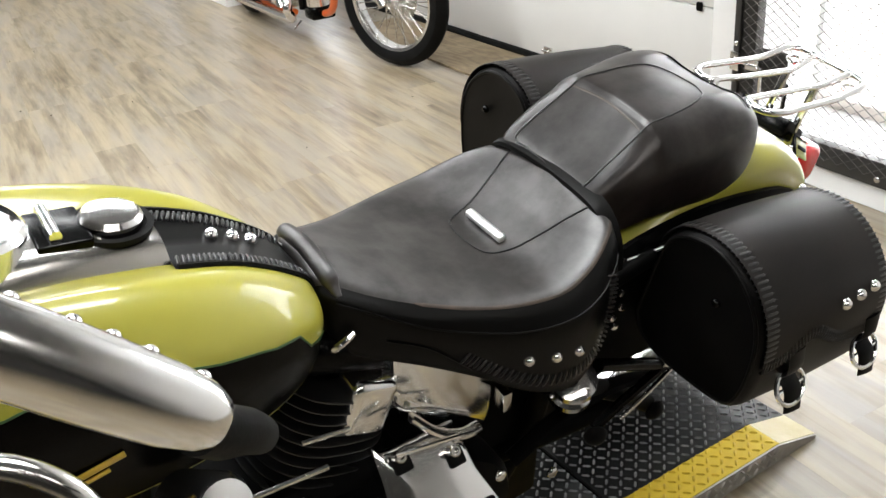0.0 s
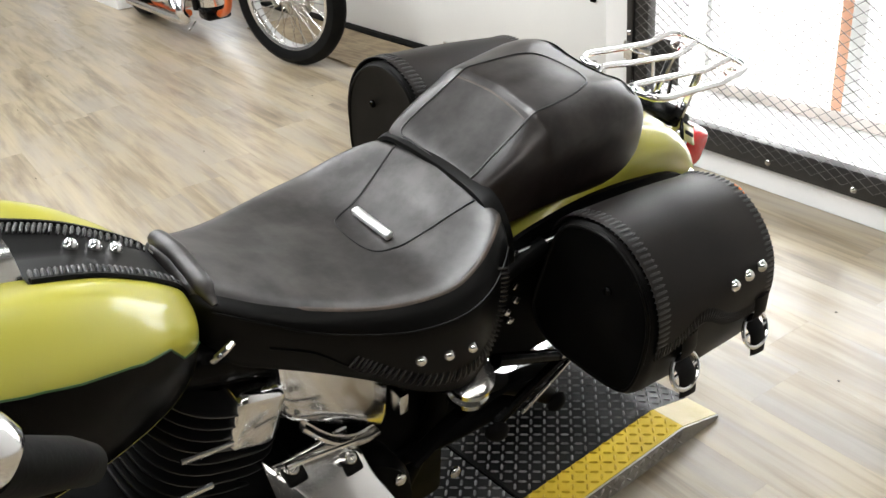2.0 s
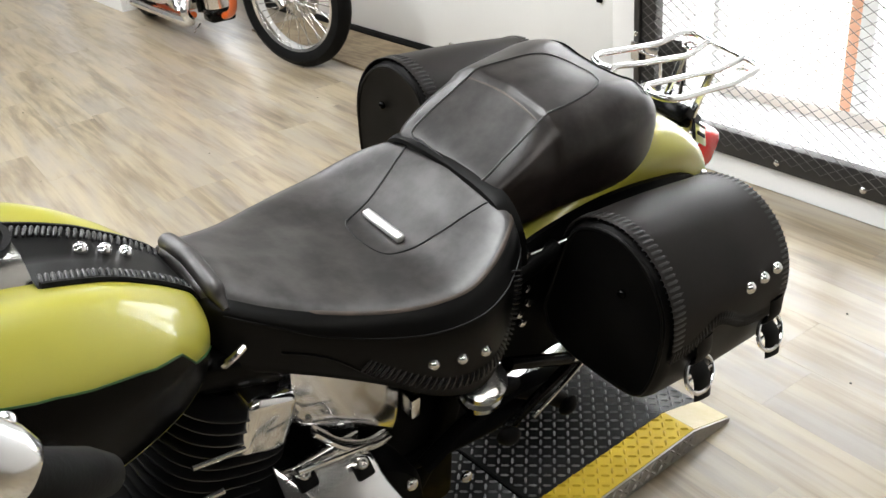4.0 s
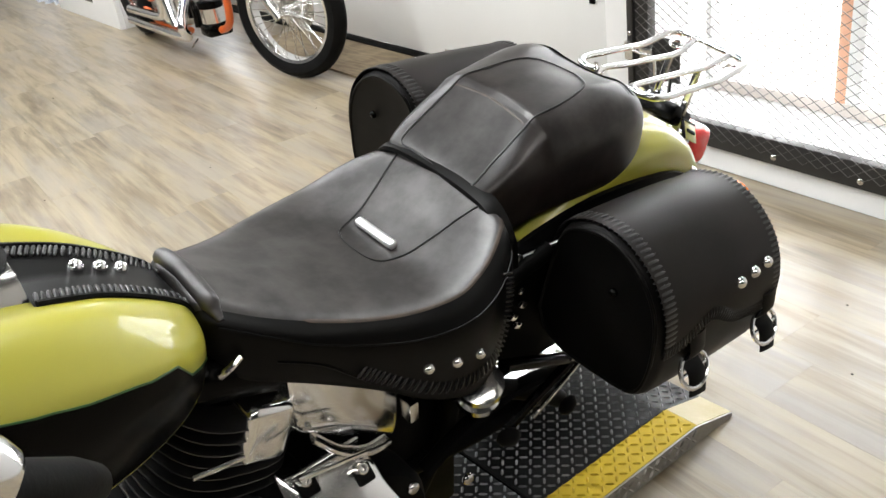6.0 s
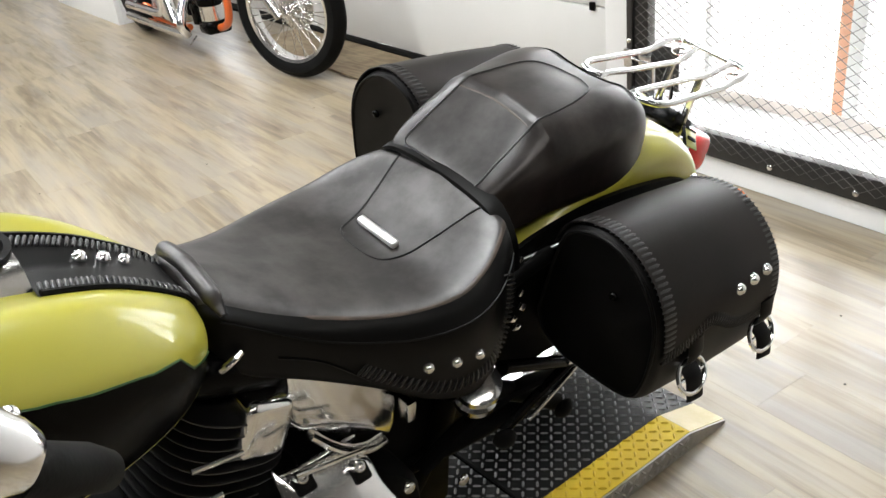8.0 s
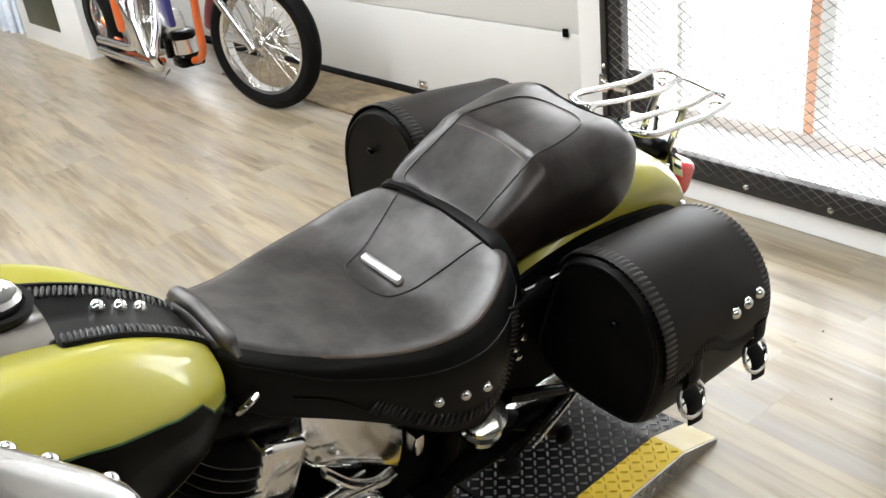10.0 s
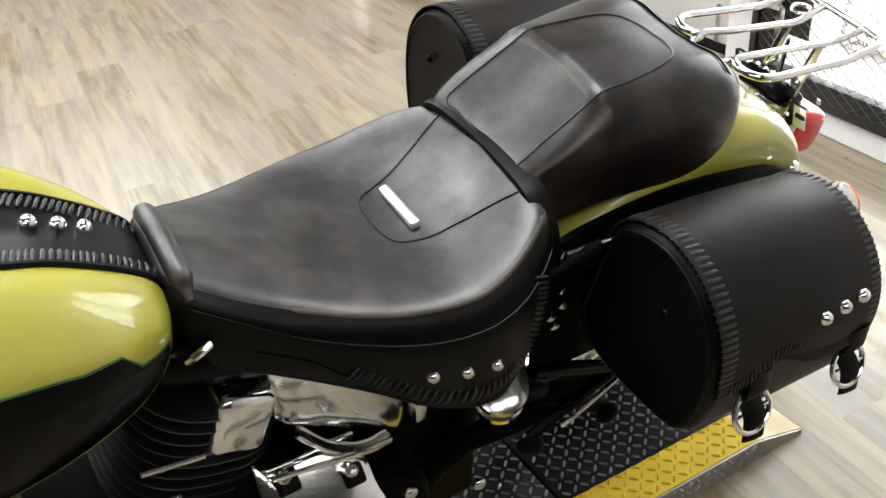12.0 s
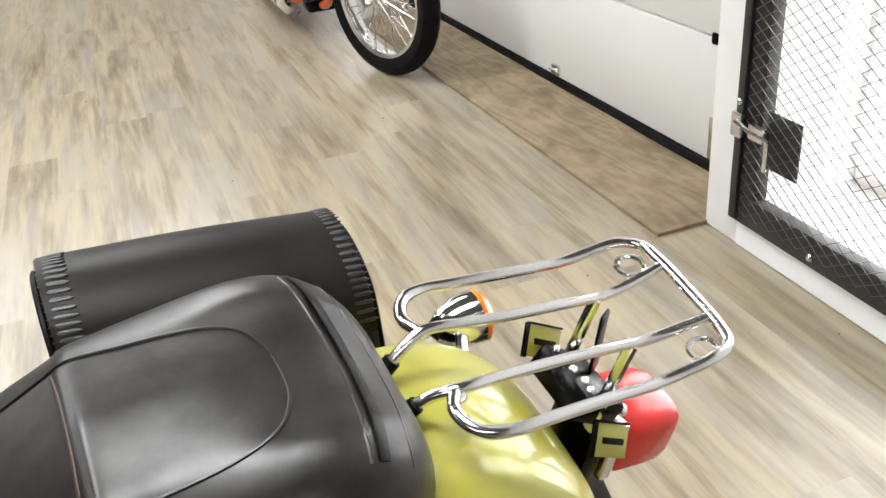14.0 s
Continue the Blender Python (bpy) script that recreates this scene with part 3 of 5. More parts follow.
for y0, y1, mat, nm in ((EDGE, INNER, TREAD_YELLOW, "yellow_edge"), (INNER, FAR_IN, TREAD_BLACK, "deck_plate"), (FAR_IN, FAR_EDGE, TREAD_YELLOW, "yellow_edge")):
    bm = bmesh.new()
    xs = [RX0, 0.45, RBEND - 0.012, RBEND, RBEND + 0.012, 0.70, RX1]
    grid_faces(bm, [[(x, y0 + 0.0008, ramp_z(x)), (x, y1 - 0.0008, ramp_z(x)), (x, y1 - 0.0008, ramp_z(x) - 0.006), (x, y0 + 0.0008, ramp_z(x) - 0.006)] for x in xs])
    d = part(nm, bm, mat, ramp)
    # sloped end: wear plus painted window reflection
    if mat is TREAD_YELLOW:
        bm = bmesh.new()
        grid_faces(bm, [[(x, y0 + 0.0006, ramp_z(x) + 0.0006), (x, y1 - 0.0006, ramp_z(x) + 0.0006), (x, y1 - 0.0006, ramp_z(x) - 0.004), (x, y0 + 0.0006, ramp_z(x) - 0.004)] for x in (RBEND + 0.006, RBEND + 0.014, 0.70, RX1 + 0.0006)])
        part("worn_glare_lip", bm, TREAD_PALE, ramp, "worn yellow end of the ramp, paled for the window's reflection")
    stuff(part("tread_pattern", lugs(RX0 + 0.004, RX1 - 0.004 if mat is TREAD_BLACK else RBEND + 0.004, y0 + 0.004, y1 - 0.004, ramp_z), TREAD_LUG if mat is TREAD_BLACK else mat, d))
for yy in (EDGE - 0.004, FAR_EDGE):
    bm = bmesh.new()
    grid_faces(bm, [[(x, yy, ramp_z(x) - 0.001), (x, yy + 0.004, ramp_z(x) - 0.001), (x, yy + 0.004, 0.0), (x, yy, 0.0)] for x in (RX0, 0.45, RBEND, 0.70, RX1)])
    part("side_plate", bm, TREAD_BARE, ramp, "bare aluminium tread side")
side_bm = lugs(RX0 + 0.004, RBEND, 0.003, PH - 0.006, lambda x, y: 0.0)
bmesh.ops.transform(side_bm, matrix=Matrix.Translation((0, EDGE - 0.004, 0)) @ pose(0, 0, 0, 90, 0, 0), verts=side_bm.verts)
stuff(part("side_tread", side_bm, TREAD_BARE, ramp))
part("end_plate", boxed(RX0, RX0 + 0.004, EDGE + 0.001, FAR_EDGE - 0.001, 0.0, PH - 0.009), ENGINE_BLACK, ramp)


# ---- the lime motorcycle, leaning on its side stand ----
LEAN = pose(0, 0, 0, 11, 0, 0) @ pose(0.003, 0.1444, 0) @ pose(0, 0, 0, 0, 0, 5)
bike = thing("motorcycle", LEAN, "lime green cruiser motorcycle with black leather seats and saddlebags", "motorcycle")

# rider seat: (x, ring from top middle to bottom middle)
def seat_ring(zc, wr, zr, ws, zs, wb, zb, dish=0.0):
    return [(0, zc), (wr * 0.45, zc + (zr - zc) * 0.3), (wr * 0.82, zc + (zr - zc) * 0.82 + 0.003), (wr, zr - 0.002), (ws * 0.955, (zr + zs) / 2 + 0.004), (ws, zs), (wb, zb), (wb * 0.9, zb - 0.004), (0, zb + 0.02)]


RIDER = Skin([
    (-0.290, seat_ring(0.772, 0.036, 0.768, 0.048, 0.757, 0.050, 0.745)),
    (-0.281, seat_ring(0.797, 0.054, 0.785, 0.070, 0.760, 0.073, 0.728)),
    (-0.262, seat_ring(0.800, 0.068, 0.783, 0.088, 0.752, 0.090, 0.702)),
    (-0.225, seat_ring(0.780, 0.088, 0.765, 0.108, 0.732, 0.108, 0.686)),
    (-0.180, seat_ring(0.761, 0.110, 0.748, 0.132, 0.708, 0.130, 0.668)),
    (-0.120, seat_ring(0.738, 0.138, 0.733, 0.160, 0.688, 0.156, 0.638)),
    (-0.060, seat_ring(0.722, 0.158, 0.724, 0.183, 0.676, 0.179, 0.601)),
    (0.000, seat_ring(0.720, 0.167, 0.722, 0.193, 0.674, 0.189, 0.580)),
    (0.045, seat_ring(0.739, 0.162, 0.734, 0.188, 0.682, 0.183, 0.590)),
    (0.080, seat_ring(0.760, 0.148, 0.748, 0.172, 0.694, 0.166, 0.616)),
    (0.110, seat_ring(0.776, 0.126, 0.758, 0.148, 0.704, 0.142, 0.650)),
    (0.128, seat_ring(0.772, 0.095, 0.756, 0.114, 0.710, 0.110, 0.675)),
])
rider = part("rider_seat", RIDER.cover(0.362, 64, 48), WORN_LEATHER, bike, "black leather solo saddle, worn and shiny on top")
# skirt below the ridge takes a blacker leather to paint in its shade
part("skirt", RIDER.flank(0.362, 64, 48), LEATHER, rider, "black leather skirt, its shade put into the colour")
seam = [(0.108, 0.088), (0.07, 0.076), (0.03, 0.064), (-0.005, 0.055), (-0.028, 0.046), (-0.037, 0.028), (-0.039, 0.0)]
seam = seam + [(x, -y) for x, y in reversed(seam[:-1])]
line = [RIDER.at(x, y, 0.0006) for x, y in (catmull(seam, k / 50) for k in range(51))]
part("seam_piping", tubed(line, 0.0015, 6), LACE, rider)
for sgn in (1, -1):
    edge = [RIDER.lifted(q, 0.545, 0.0004, sgn) for q in np.linspace(0.14, 0.90, 44)]
    part("seam_piping", tubed(edge, 0.0010, 6), LEATHER, rider)
ridge = [RIDER.lifted(q, 0.360, -0.0050, -1) for q in np.linspace(0.34, 0.93, 50)]
part("worn_ridge", tubed(ridge, [0.0057 * min(1.0, 0.80 + 4 * min(k, 49 - k) / 49) for k in range(50)], 10), SCUFF_GLINT, rider, "scuffed brown edge of the saddle with its highlight painted in")
nose = [RIDER.point(RIDER.s_at(-0.266), v) for v in np.linspace(-0.47, 0.47, 34)]
part("nose_roll", tubed(nose, [0.0115 * min(1.0, 0.35 + 3.2 * min(k, 33 - k) / 33) for k in range(34)], 12), WORN_LEATHER, rider, "scuffed rolled front edge")
# recessed pad with its chrome bar
bar_m = Matrix.Translation((0.0, 0.001, 0.7265)) @ pose(0, 0, 0, 0, -12, 0)
part("bar_badge", boxed(-0.0065, 0.0065, -0.040, 0.040, -0.006, 0.005, bevel=0.004, segments=3, m=bar_m), BAR_METAL, rider, "chrome bar badge")


def stitch_mesh():
    bm = tubed([(0, -0.5, -0.35), (0, -0.42, 0.5), (0, -0.2, 0.85), (0, 0.2, 0.85), (0, 0.42, 0.5), (0, 0.5, -0.35)], 0.5, 6)
    me = bpy.data.meshes.new("lace_stitch")
    bmesh.ops.recalc_face_normals(bm, faces=bm.faces)
    bm.to_mesh(me)
    bm.free()
    me.materials.append(LACE)
    me.shade_smooth()
    return me


STITCH = stitch_mesh()


def lacing(path, outward, length, width, thick, count, parent, slant=0.25):
    """Short slanted leather loops laid across a line of points."""
    path = [Vector(p) for p in path]
    for k in range(count):
        f = (k + 0.5) / count * (len(path) - 1)
        i = min(int(f), len(path) - 2)
        p = path[i].lerp(path[i + 1], f - i)
        along = (path[i + 1] - path[i]).normalized()
        n = outward(p).normalized()
        n = (n - along * n.dot(along)).normalized()
        across = (n.cross(along) + along * slant).normalized()
        side = across.cross(n).normalized()
        m = Matrix((side * width, across * length, n * thick)).transposed().to_4x4()
        m.translation = p
        ob = new("lace_stitch", STITCH)
        ob.parent = parent
        ob.matrix_local = m


for sgn in (-1, 1):
    # skirt laced along its lower edge, three studs
    side_pts = [(-0.142, 0.676), (-0.118, 0.657), (-0.085, 0.633), (-0.045, 0.610), (0.0, 0.601), (0.035, 0.607), (0.056, 0.626), (0.070, 0.655), (0.076, 0.69), (0.078, 0.72)]
    path = [RIDER.side(x, z, sgn, 0.0015) for x, z in (catmull(side_pts, q / 39) for q in range(40))]
    lacing(path, lambda p: Vector((0, sgn, 0.1)), 0.0105, 0.0032, 0.0022, 44, rider)
    flap = [RIDER.side(x, z, sgn, 0.0005) for x, z in (catmull([(-0.225, 0.712), (-0.195, 0.703), (-0.172, 0.690), (-0.150, 0.670), (-0.130, 0.650)], q / 19) for q in range(20))]
    part("skirt_seam", tubed(flap, 0.0016, 6), LEATHER, rider)
    for x, z in ((-0.064, 0.652), (-0.027, 0.645), (0.009, 0.639)):
        part("stud", domed(RIDER.side(x, z, sgn, 0.0005), (0, sgn, 0.05), 0.0075, 0.85), CHROME, rider, "chrome stud")


# pillion seat
def pillion_ring(zc, wt, zt, ws, zs, wb, zb):
    return [(0, zc), (wt * 0.55, zc + (zt - zc) * 0.4), (wt, zt), ((wt + ws) / 2 + 0.008, (zt + zs) / 2 + 0.008), (ws, zs), (ws, (zs + zb) / 2), (wb, zb), (wb * 0.85, zb - 0.003), (0, zb + 0.01)]


PILLION = Skin([
    (0.116, pillion_ring(0.776, 0.068, 0.774, 0.082, 0.755, 0.085, 0.730)),
    (0.125, pillion_ring(0.790, 0.080, 0.787, 0.097, 0.758, 0.101, 0.720)),
    (0.149, pillion_ring(0.806, 0.084, 0.803, 0.108, 0.766, 0.110, 0.722)),
    (0.186, pillion_ring(0.830, 0.081, 0.825, 0.115, 0.782, 0.116, 0.727)),
    (0.219, pillion_ring(0.853, 0.077, 0.846, 0.119, 0.790, 0.118, 0.730)),
    (0.231, pillion_ring(0.8615, 0.078, 0.854, 0.121, 0.794, 0.120, 0.731)),
    (0.246, pillion_ring(0.8655, 0.078, 0.857, 0.123, 0.798, 0.121, 0.731)),
    (0.311, pillion_ring(0.865, 0.078, 0.857, 0.128, 0.812, 0.125, 0.727)),
    (0.366, pillion_ring(0.854, 0.080, 0.858, 0.129, 0.816, 0.125, 0.716)),
    (0.409, pillion_ring(0.842, 0.078, 0.850, 0.124, 0.809, 0.119, 0.704)),
    (0.442, pillion_ring(0.824, 0.068, 0.829, 0.109, 0.788, 0.103, 0.690)),
    (0.462, pillion_ring(0.800, 0.052, 0.800, 0.086, 0.758, 0.080, 0.686)),
    (0.470, pillion_ring(0.764, 0.034, 0.762, 0.058, 0.732, 0.055, 0.696)),
])
pillion = part("pillion_seat", PILLION.cover(0.46, 60, 48), PAD_LEATHER, bike, "raised black leather passenger pad")
part("skirt", PILLION.flank(0.46, 60, 40), PAD_LEATHER, pillion, "plain black leather side")
pan = [(0.124, 0), (0.125, 0.045), (0.128, 0.073), (0.166, 0.075), (0.222, 0.072), (0.277, 0.069), (0.327, 0.063), (0.357, 0.05), (0.371, 0.026), (0.374, 0)]
pan = pan + [(x, -y) for x, y in reversed(pan[1:-1])] + [pan[0]]
line = [PILLION.at(x, y - 0.007 * min(1.0, max(0.0, (x - 0.165) / 0.11)), 0.0005) for x, y in (catmull(pan, k / 110) for k in range(110))]
part("seam_piping", tubed(line, 0.0015, 6, closed=True), LACE, pillion)
line = [PILLION.at(0.221 + 0.006 * (1 - (y / 0.078) ** 2), y, -0.0008) for y in np.linspace(-0.072, 0.072, 24)]
line = [p - Vector((0, 0, 0.0046)) for p in line]
part("panel_crease", tubed(line, 0.0046, 10), SCUFF_GLINT, pillion, "scuffed brown crease with its highlight painted in")
welt = [PILLION.at(0.432 - 1.15 * y * y, y, -0.0040) for y in np.linspace(-0.102, 0.102, 48)]
part("rear_welt", tubed(welt, 0.0150, 12, flat=0.16, up=(0.75, 0, 0.66)), LEATHER, pillion, "broad black binding across the back of the pad")
for edge in (-0.0155, 0.0155):
    line = [PILLION.at(0.432 + edge - 1.15 * y * y, y, -0.0010) for y in np.linspace(-0.102, 0.102, 48)]
    part("welt_seam", tubed(line, 0.0016, 6), LACE, pillion)
band = [(0.100, 0.149, 0.690), (0.098, 0.142, 0.732), (0.097, 0.120, 0.766), (0.099, 0.085, 0.780), (0.101, 0.0, 0.785)]
band = smooth_line(band + [(x, -y, z) for x, y, z in reversed(band[:-1])], 44)
bm = bmesh.new()
grid_faces(bm, [[p + Vector((a, 0, 0)) + (Vector((0, p.y, (p.z - 0.70) * 0.9)).normalized() * b) for a, b in ((-0.017, -0.010), (-0.0155, -0.0035), (-0.004, 0.0), (0.009, -0.001), (0.011, -0.010))] for p in band])
front_band = part("front_band", bm, LEATHER, bike, "leather strap across the front of the pad")

def rolled(ob, degrees, z, dx=0.0, dy=0.0, dz=0.0):
    ob.matrix_local = Matrix.Translation((dx, dy, z + dz)) @ pose(0, 0, 0, degrees, 0, 0) @ Matrix.Translation((0, 0, -z))


rolled(pillion, 3, 0.80, -0.009, 0.0167, -0.0096)
rolled(front_band, 1, 0.80, 0.022, 0.006, -0.003)

# rear wheel and fender
AX, AZ = 0.430, 0.346
wheel_m = Matrix.Translation((0.45, 0, 0.297)) @ pose(0, 0, 0, 90, 0, 0)
rear_wheel = part("rear_wheel", lathed([(0.02, -0.06), (0.045, -0.06), (0.045, 0.06), (0.02, 0.06)], wheel_m, 24), CHROME, bike)
tyre_prof = [(0.215, -0.040), (0.235, -0.050), (0.270, -0.057), (0.292, -0.050), (0.306, -0.03), (0.310, 0.0), (0.306, 0.03), (0.292, 0.050), (0.270, 0.057), (0.235, 0.050), (0.215, 0.040)]
part("tyre", hooped(tyre_prof, wheel_m, 64), RUBBER, rear_wheel)
part("rim", hooped([(0.195, -0.042), (0.218, -0.046), (0.218, 0.046), (0.195, 0.042), (0.19, 0.0)], wheel_m, 48), CHROME, rear_wheel)
for j in range(24):
    a = 2 * math.pi * j / 24
    sgn = -1 if j % 2 else 1
    part("spoke", tubed([wheel_m @ Vector((0.04 * math.cos(a + 0.4 * sgn), 0.04 * math.sin(a + 0.4 * sgn), 0.045 * sgn)), wheel_m @ Vector((0.2 * math.cos(a), 0.2 * math.sin(a), 0.01 * sgn))], 0.0022, 5), CHROME, rear_wheel)
rolled(rear_wheel, 12, 0.72)

FENDER_R = 0.402


def fender_point(a, v, off=0.0):
    """a: degrees forward of straight up is negative; v: -1 to 1 across."""
    w = 0.109 * (1 - 0.10 * max(0.0, (a - 12) / 50))
    t = v * radians(98)
    y = w * math.copysign(min(1.0, abs(math.sin(t)) ** 0.5), v)
    drop = 0.041 * (1 - math.cos(t)) if abs(t) < math.pi / 2 else 0.041 + 0.05 * (abs(t) - math.pi / 2)
    if abs(v) > 0.9:
        drop += 0.55 * (abs(v) - 0.9)
    r = FENDER_R + 0.004 - 0.022 * max(0.0, a / 74) ** 2 - 0.105 * max(0.0, (a - 3) / 40) ** 2 - drop + off
    q = radians(a)
    return Vector((AX + r * math.sin(q), y, AZ + r * math.cos(q)))


bm = bmesh.new()
angles = np.linspace(-62, 62, 60)
vs = np.linspace(-1, 1, 41)
outer = [[fender_point(a, v) for v in vs] for a in angles]
inner = [[fender_point(a, v, -0.004) for v in reversed(vs)] for a in angles]
grid_faces(bm, [o + i for o, i in zip(outer, inner)])
fender = part("rear_fender", bm, LIME, bike, "glossy lime green rear fender")
rolled(fender, 3, 0.72)
# chrome fender struts with turn signals at their ends
for sgn in (-1, 1):
    strut = smooth_line([(0.14, sgn * 0.122, 0.684), (0.21, sgn * 0.126, 0.681), (0.30, sgn * 0.127, 0.676), (0.38, sgn * 0.124, 0.670), (0.48, sgn * 0.116, 0.655), (0.566, sgn * 0.106, 0.634)], 24)
    st = part("fender_strut", tubed([p - Vector((0, 0, 0.004)) for p in strut], 0.0052, 10, flat=0.7), CHROME, bike, "polished chrome fender strut")
    part("strut_cap", domed((0.568, sgn * 0.106, 0.634), (0.3, sgn, 0.4), 0.012), CHROME, st)
    bm = bmesh.new()
    edge = [(0.118, 0.680), (0.15, 0.694), (0.20, 0.702), (0.29, 0.706), (0.36, 0.700), (0.42, 0.690), (0.50, 0.670), (0.57, 0.63)]
    grid_faces(bm, [[(x, sgn * 0.1095, z), (x, sgn * 0.1175, z), (x + 0.01, sgn * 0.1175, 0.46 + 0.4 * max(0, x - 0.33)), (x + 0.01, sgn * 0.1095, 0.46 + 0.4 * max(0, x - 0.33))] for x, z in (catmull(edge, q / 20) for q in range(21))])
    part("side_rail", bm, ENGINE_BLACK, st, "black fender side rail")
    stalk = part("signal_stalk", tubed(smooth_line([(0.565, sgn * 0.107, 0.632), (0.580, sgn * 0.128 + 0.004, 0.622 + sgn * 0.012), (0.597, sgn * 0.155 + 0.012, 0.615 + sgn * 0.022)], 10), 0.0075, 8), CHROME, bike)
    sm = Matrix.Translation((0.612, sgn * 0.172 + 0.014, 0.612 + sgn * 0.024)) @ pose(0, 0, 0, 0, 90, 0)
    part("signal_shell", lathed([(0.002, -0.046), (0.012, -0.042), (0.022, -0.03), (0.029, -0.01), (0.031, 0.012), (0.028, 0.014)], sm, 28), CHROME, stalk, "chrome bullet turn signal")
    part("signal_lens", lathed([(0.0305, 0.011), (0.0305, 0.017), (0.024, 0.024), (0.002, 0.027)], sm, 28), AMBER_LENS, stalk, "amber lens")

# luggage rack over the fender
RY = 0.0
rack = part("luggage_rack", bmesh.new(), CHROME, bike, "chrome tubular luggage rack")
zf, zr = 0.801, 0.766


def rz(x):
    return zf + (zr - zf) * (x - 0.44) / 0.24


outer_bar = [(0.440, 0.034), (0.432, 0.052), (0.440, 0.074), (0.462, 0.083), (0.50, 0.082), (0.56, 0.080), (0.62, 0.079), (0.655, 0.078), (0.676, 0.068), (0.682, 0.045), (0.683, 0.0)]
outer_bar = outer_bar + [(x, -y) for x, y in reversed(outer_bar[:-1])]
part("outer_hoop", tubed([Vector((p[0], RY + p[1], rz(p[0]) + 0.014 * min(1.0, max(0.0, (p[0] - 0.60) / 0.06)))) for p in (catmull(outer_bar, k / 90) for k in range(91))], 0.0055, 10), CHROME, rack)
for sgn in (-1, 1):
    inner_bar = smooth_line([(0.408, RY + sgn * 0.024, 0.786), (0.424, RY + sgn * 0.028, 0.797), (0.447, RY + sgn * 0.034, 0.802), (0.50, RY + sgn * 0.031, rz(0.5)), (0.58, RY + sgn * 0.030, rz(0.58) - 0.002), (0.625, RY + sgn * 0.031, rz(0.63) - 0.002), (0.683, RY + sgn * 0.036, rz(0.68) + 0.013)], 40)
    part("inner_bar", tubed(inner_bar, 0.0051, 10), CHROME, rack)
    part("foot", tubed([(0.388, RY + sgn * 0.022, 0.768), (0.412, RY + sgn * 0.025, 0.789)], [0.0085, 0.0075], 10), RUBBER, rack, "black mounting bush")
    part("weld_knob", domed((0.441, RY + sgn * 0.036, 0.797), (-0.3, 0, 1), 0.0075, 0.6), CHROME, rack)
    ring = [(0.662 + 0.013 * math.cos(q), RY + sgn * (0.058 + 0.013 * math.sin(q)), rz(0.66) - 0.002) for q in np.linspace(0, 2 * math.pi, 18)[:-1]]
    part("tie_ring", tubed(ring, 0.0028, 6, closed=True), CHROME, rack)
    part("rear_strut", tubed([(0.578, RY + sgn * 0.030, 0.665), (0.608, RY + sgn * 0.030, rz(0.61) - 0.004)], 0.0074, 8, flat=0.5), CHROME, rack)

rack.matrix_local = Matrix.Translation((0.6194, 0.013, 0.774)) @ pose(0, 0, 0, 3.3, -0.7, -2.0) @ Matrix.Diagonal((1.053, 1.027, 1.0, 1.0)) @ Matrix.Translation((-0.5575, 0.0, -0.789))

# tail lamp, relay block and plate brackets
tail = part("tail_lamp", boxed(-0.034, 0.030, -0.040, 0.040, -0.016, 0.016, bevel=0.006, m=Matrix.Translation((0.648, 0.022, 0.672)) @ pose(0, 0, 0, 0, 38, 0)), BLACK_PAINT, bike, "tail lamp with a red lens")
for k in range(5):
    part("relay_bolt", domed(Matrix.Translation((0.648, 0.022, 0.672)) @ pose(0, 0, 0, 0, 38, 0) @ Vector((-0.022 + 0.004 * (k % 2), -0.030 + 0.015 * k, 0.016)), (0.6, 0, 0.8), 0.0042, 0.8), CHROME, tail)
bm = bmesh.new()
tl_m = Matrix.Translation((0.724, 0.026, 0.582)) @ pose(0, 0, 0, 0, 14, 0)
rows = []
for d, s in ((-0.040, 0.93), (-0.034, 1.0), (-0.005, 1.0), (0.018, 0.97), (0.030, 0.88), (0.034, 0.6)):
    ring = []
    for k in range(28):
        q = 2 * math.pi * k / 28
        cy, cz = math.copysign(abs(math.cos(q)) ** 0.42, math.cos(q)), math.copysign(abs(math.sin(q)) ** 0.46, math.sin(q))
        ring.append(tl_m @ Vector((d, 0.044 * s * cy, 0.040 * s * cz)))
    rows.append(ring)
grid_faces(bm, rows)
part("red_lens", bm, RED_LENS, tail, "red plastic lens")
part("lamp_base", boxed(-0.056, -0.039, -0.042, 0.042, -0.042, 0.036, bevel=0.006, m=tl_m), CHROME, tail, "chrome lamp base")
part("lamp_housing", boxed(-0.080, -0.055, -0.036, 0.036, -0.045, 0.030, bevel=0.008, m=tl_m), BLACK_PAINT, tail, "black lamp housing")
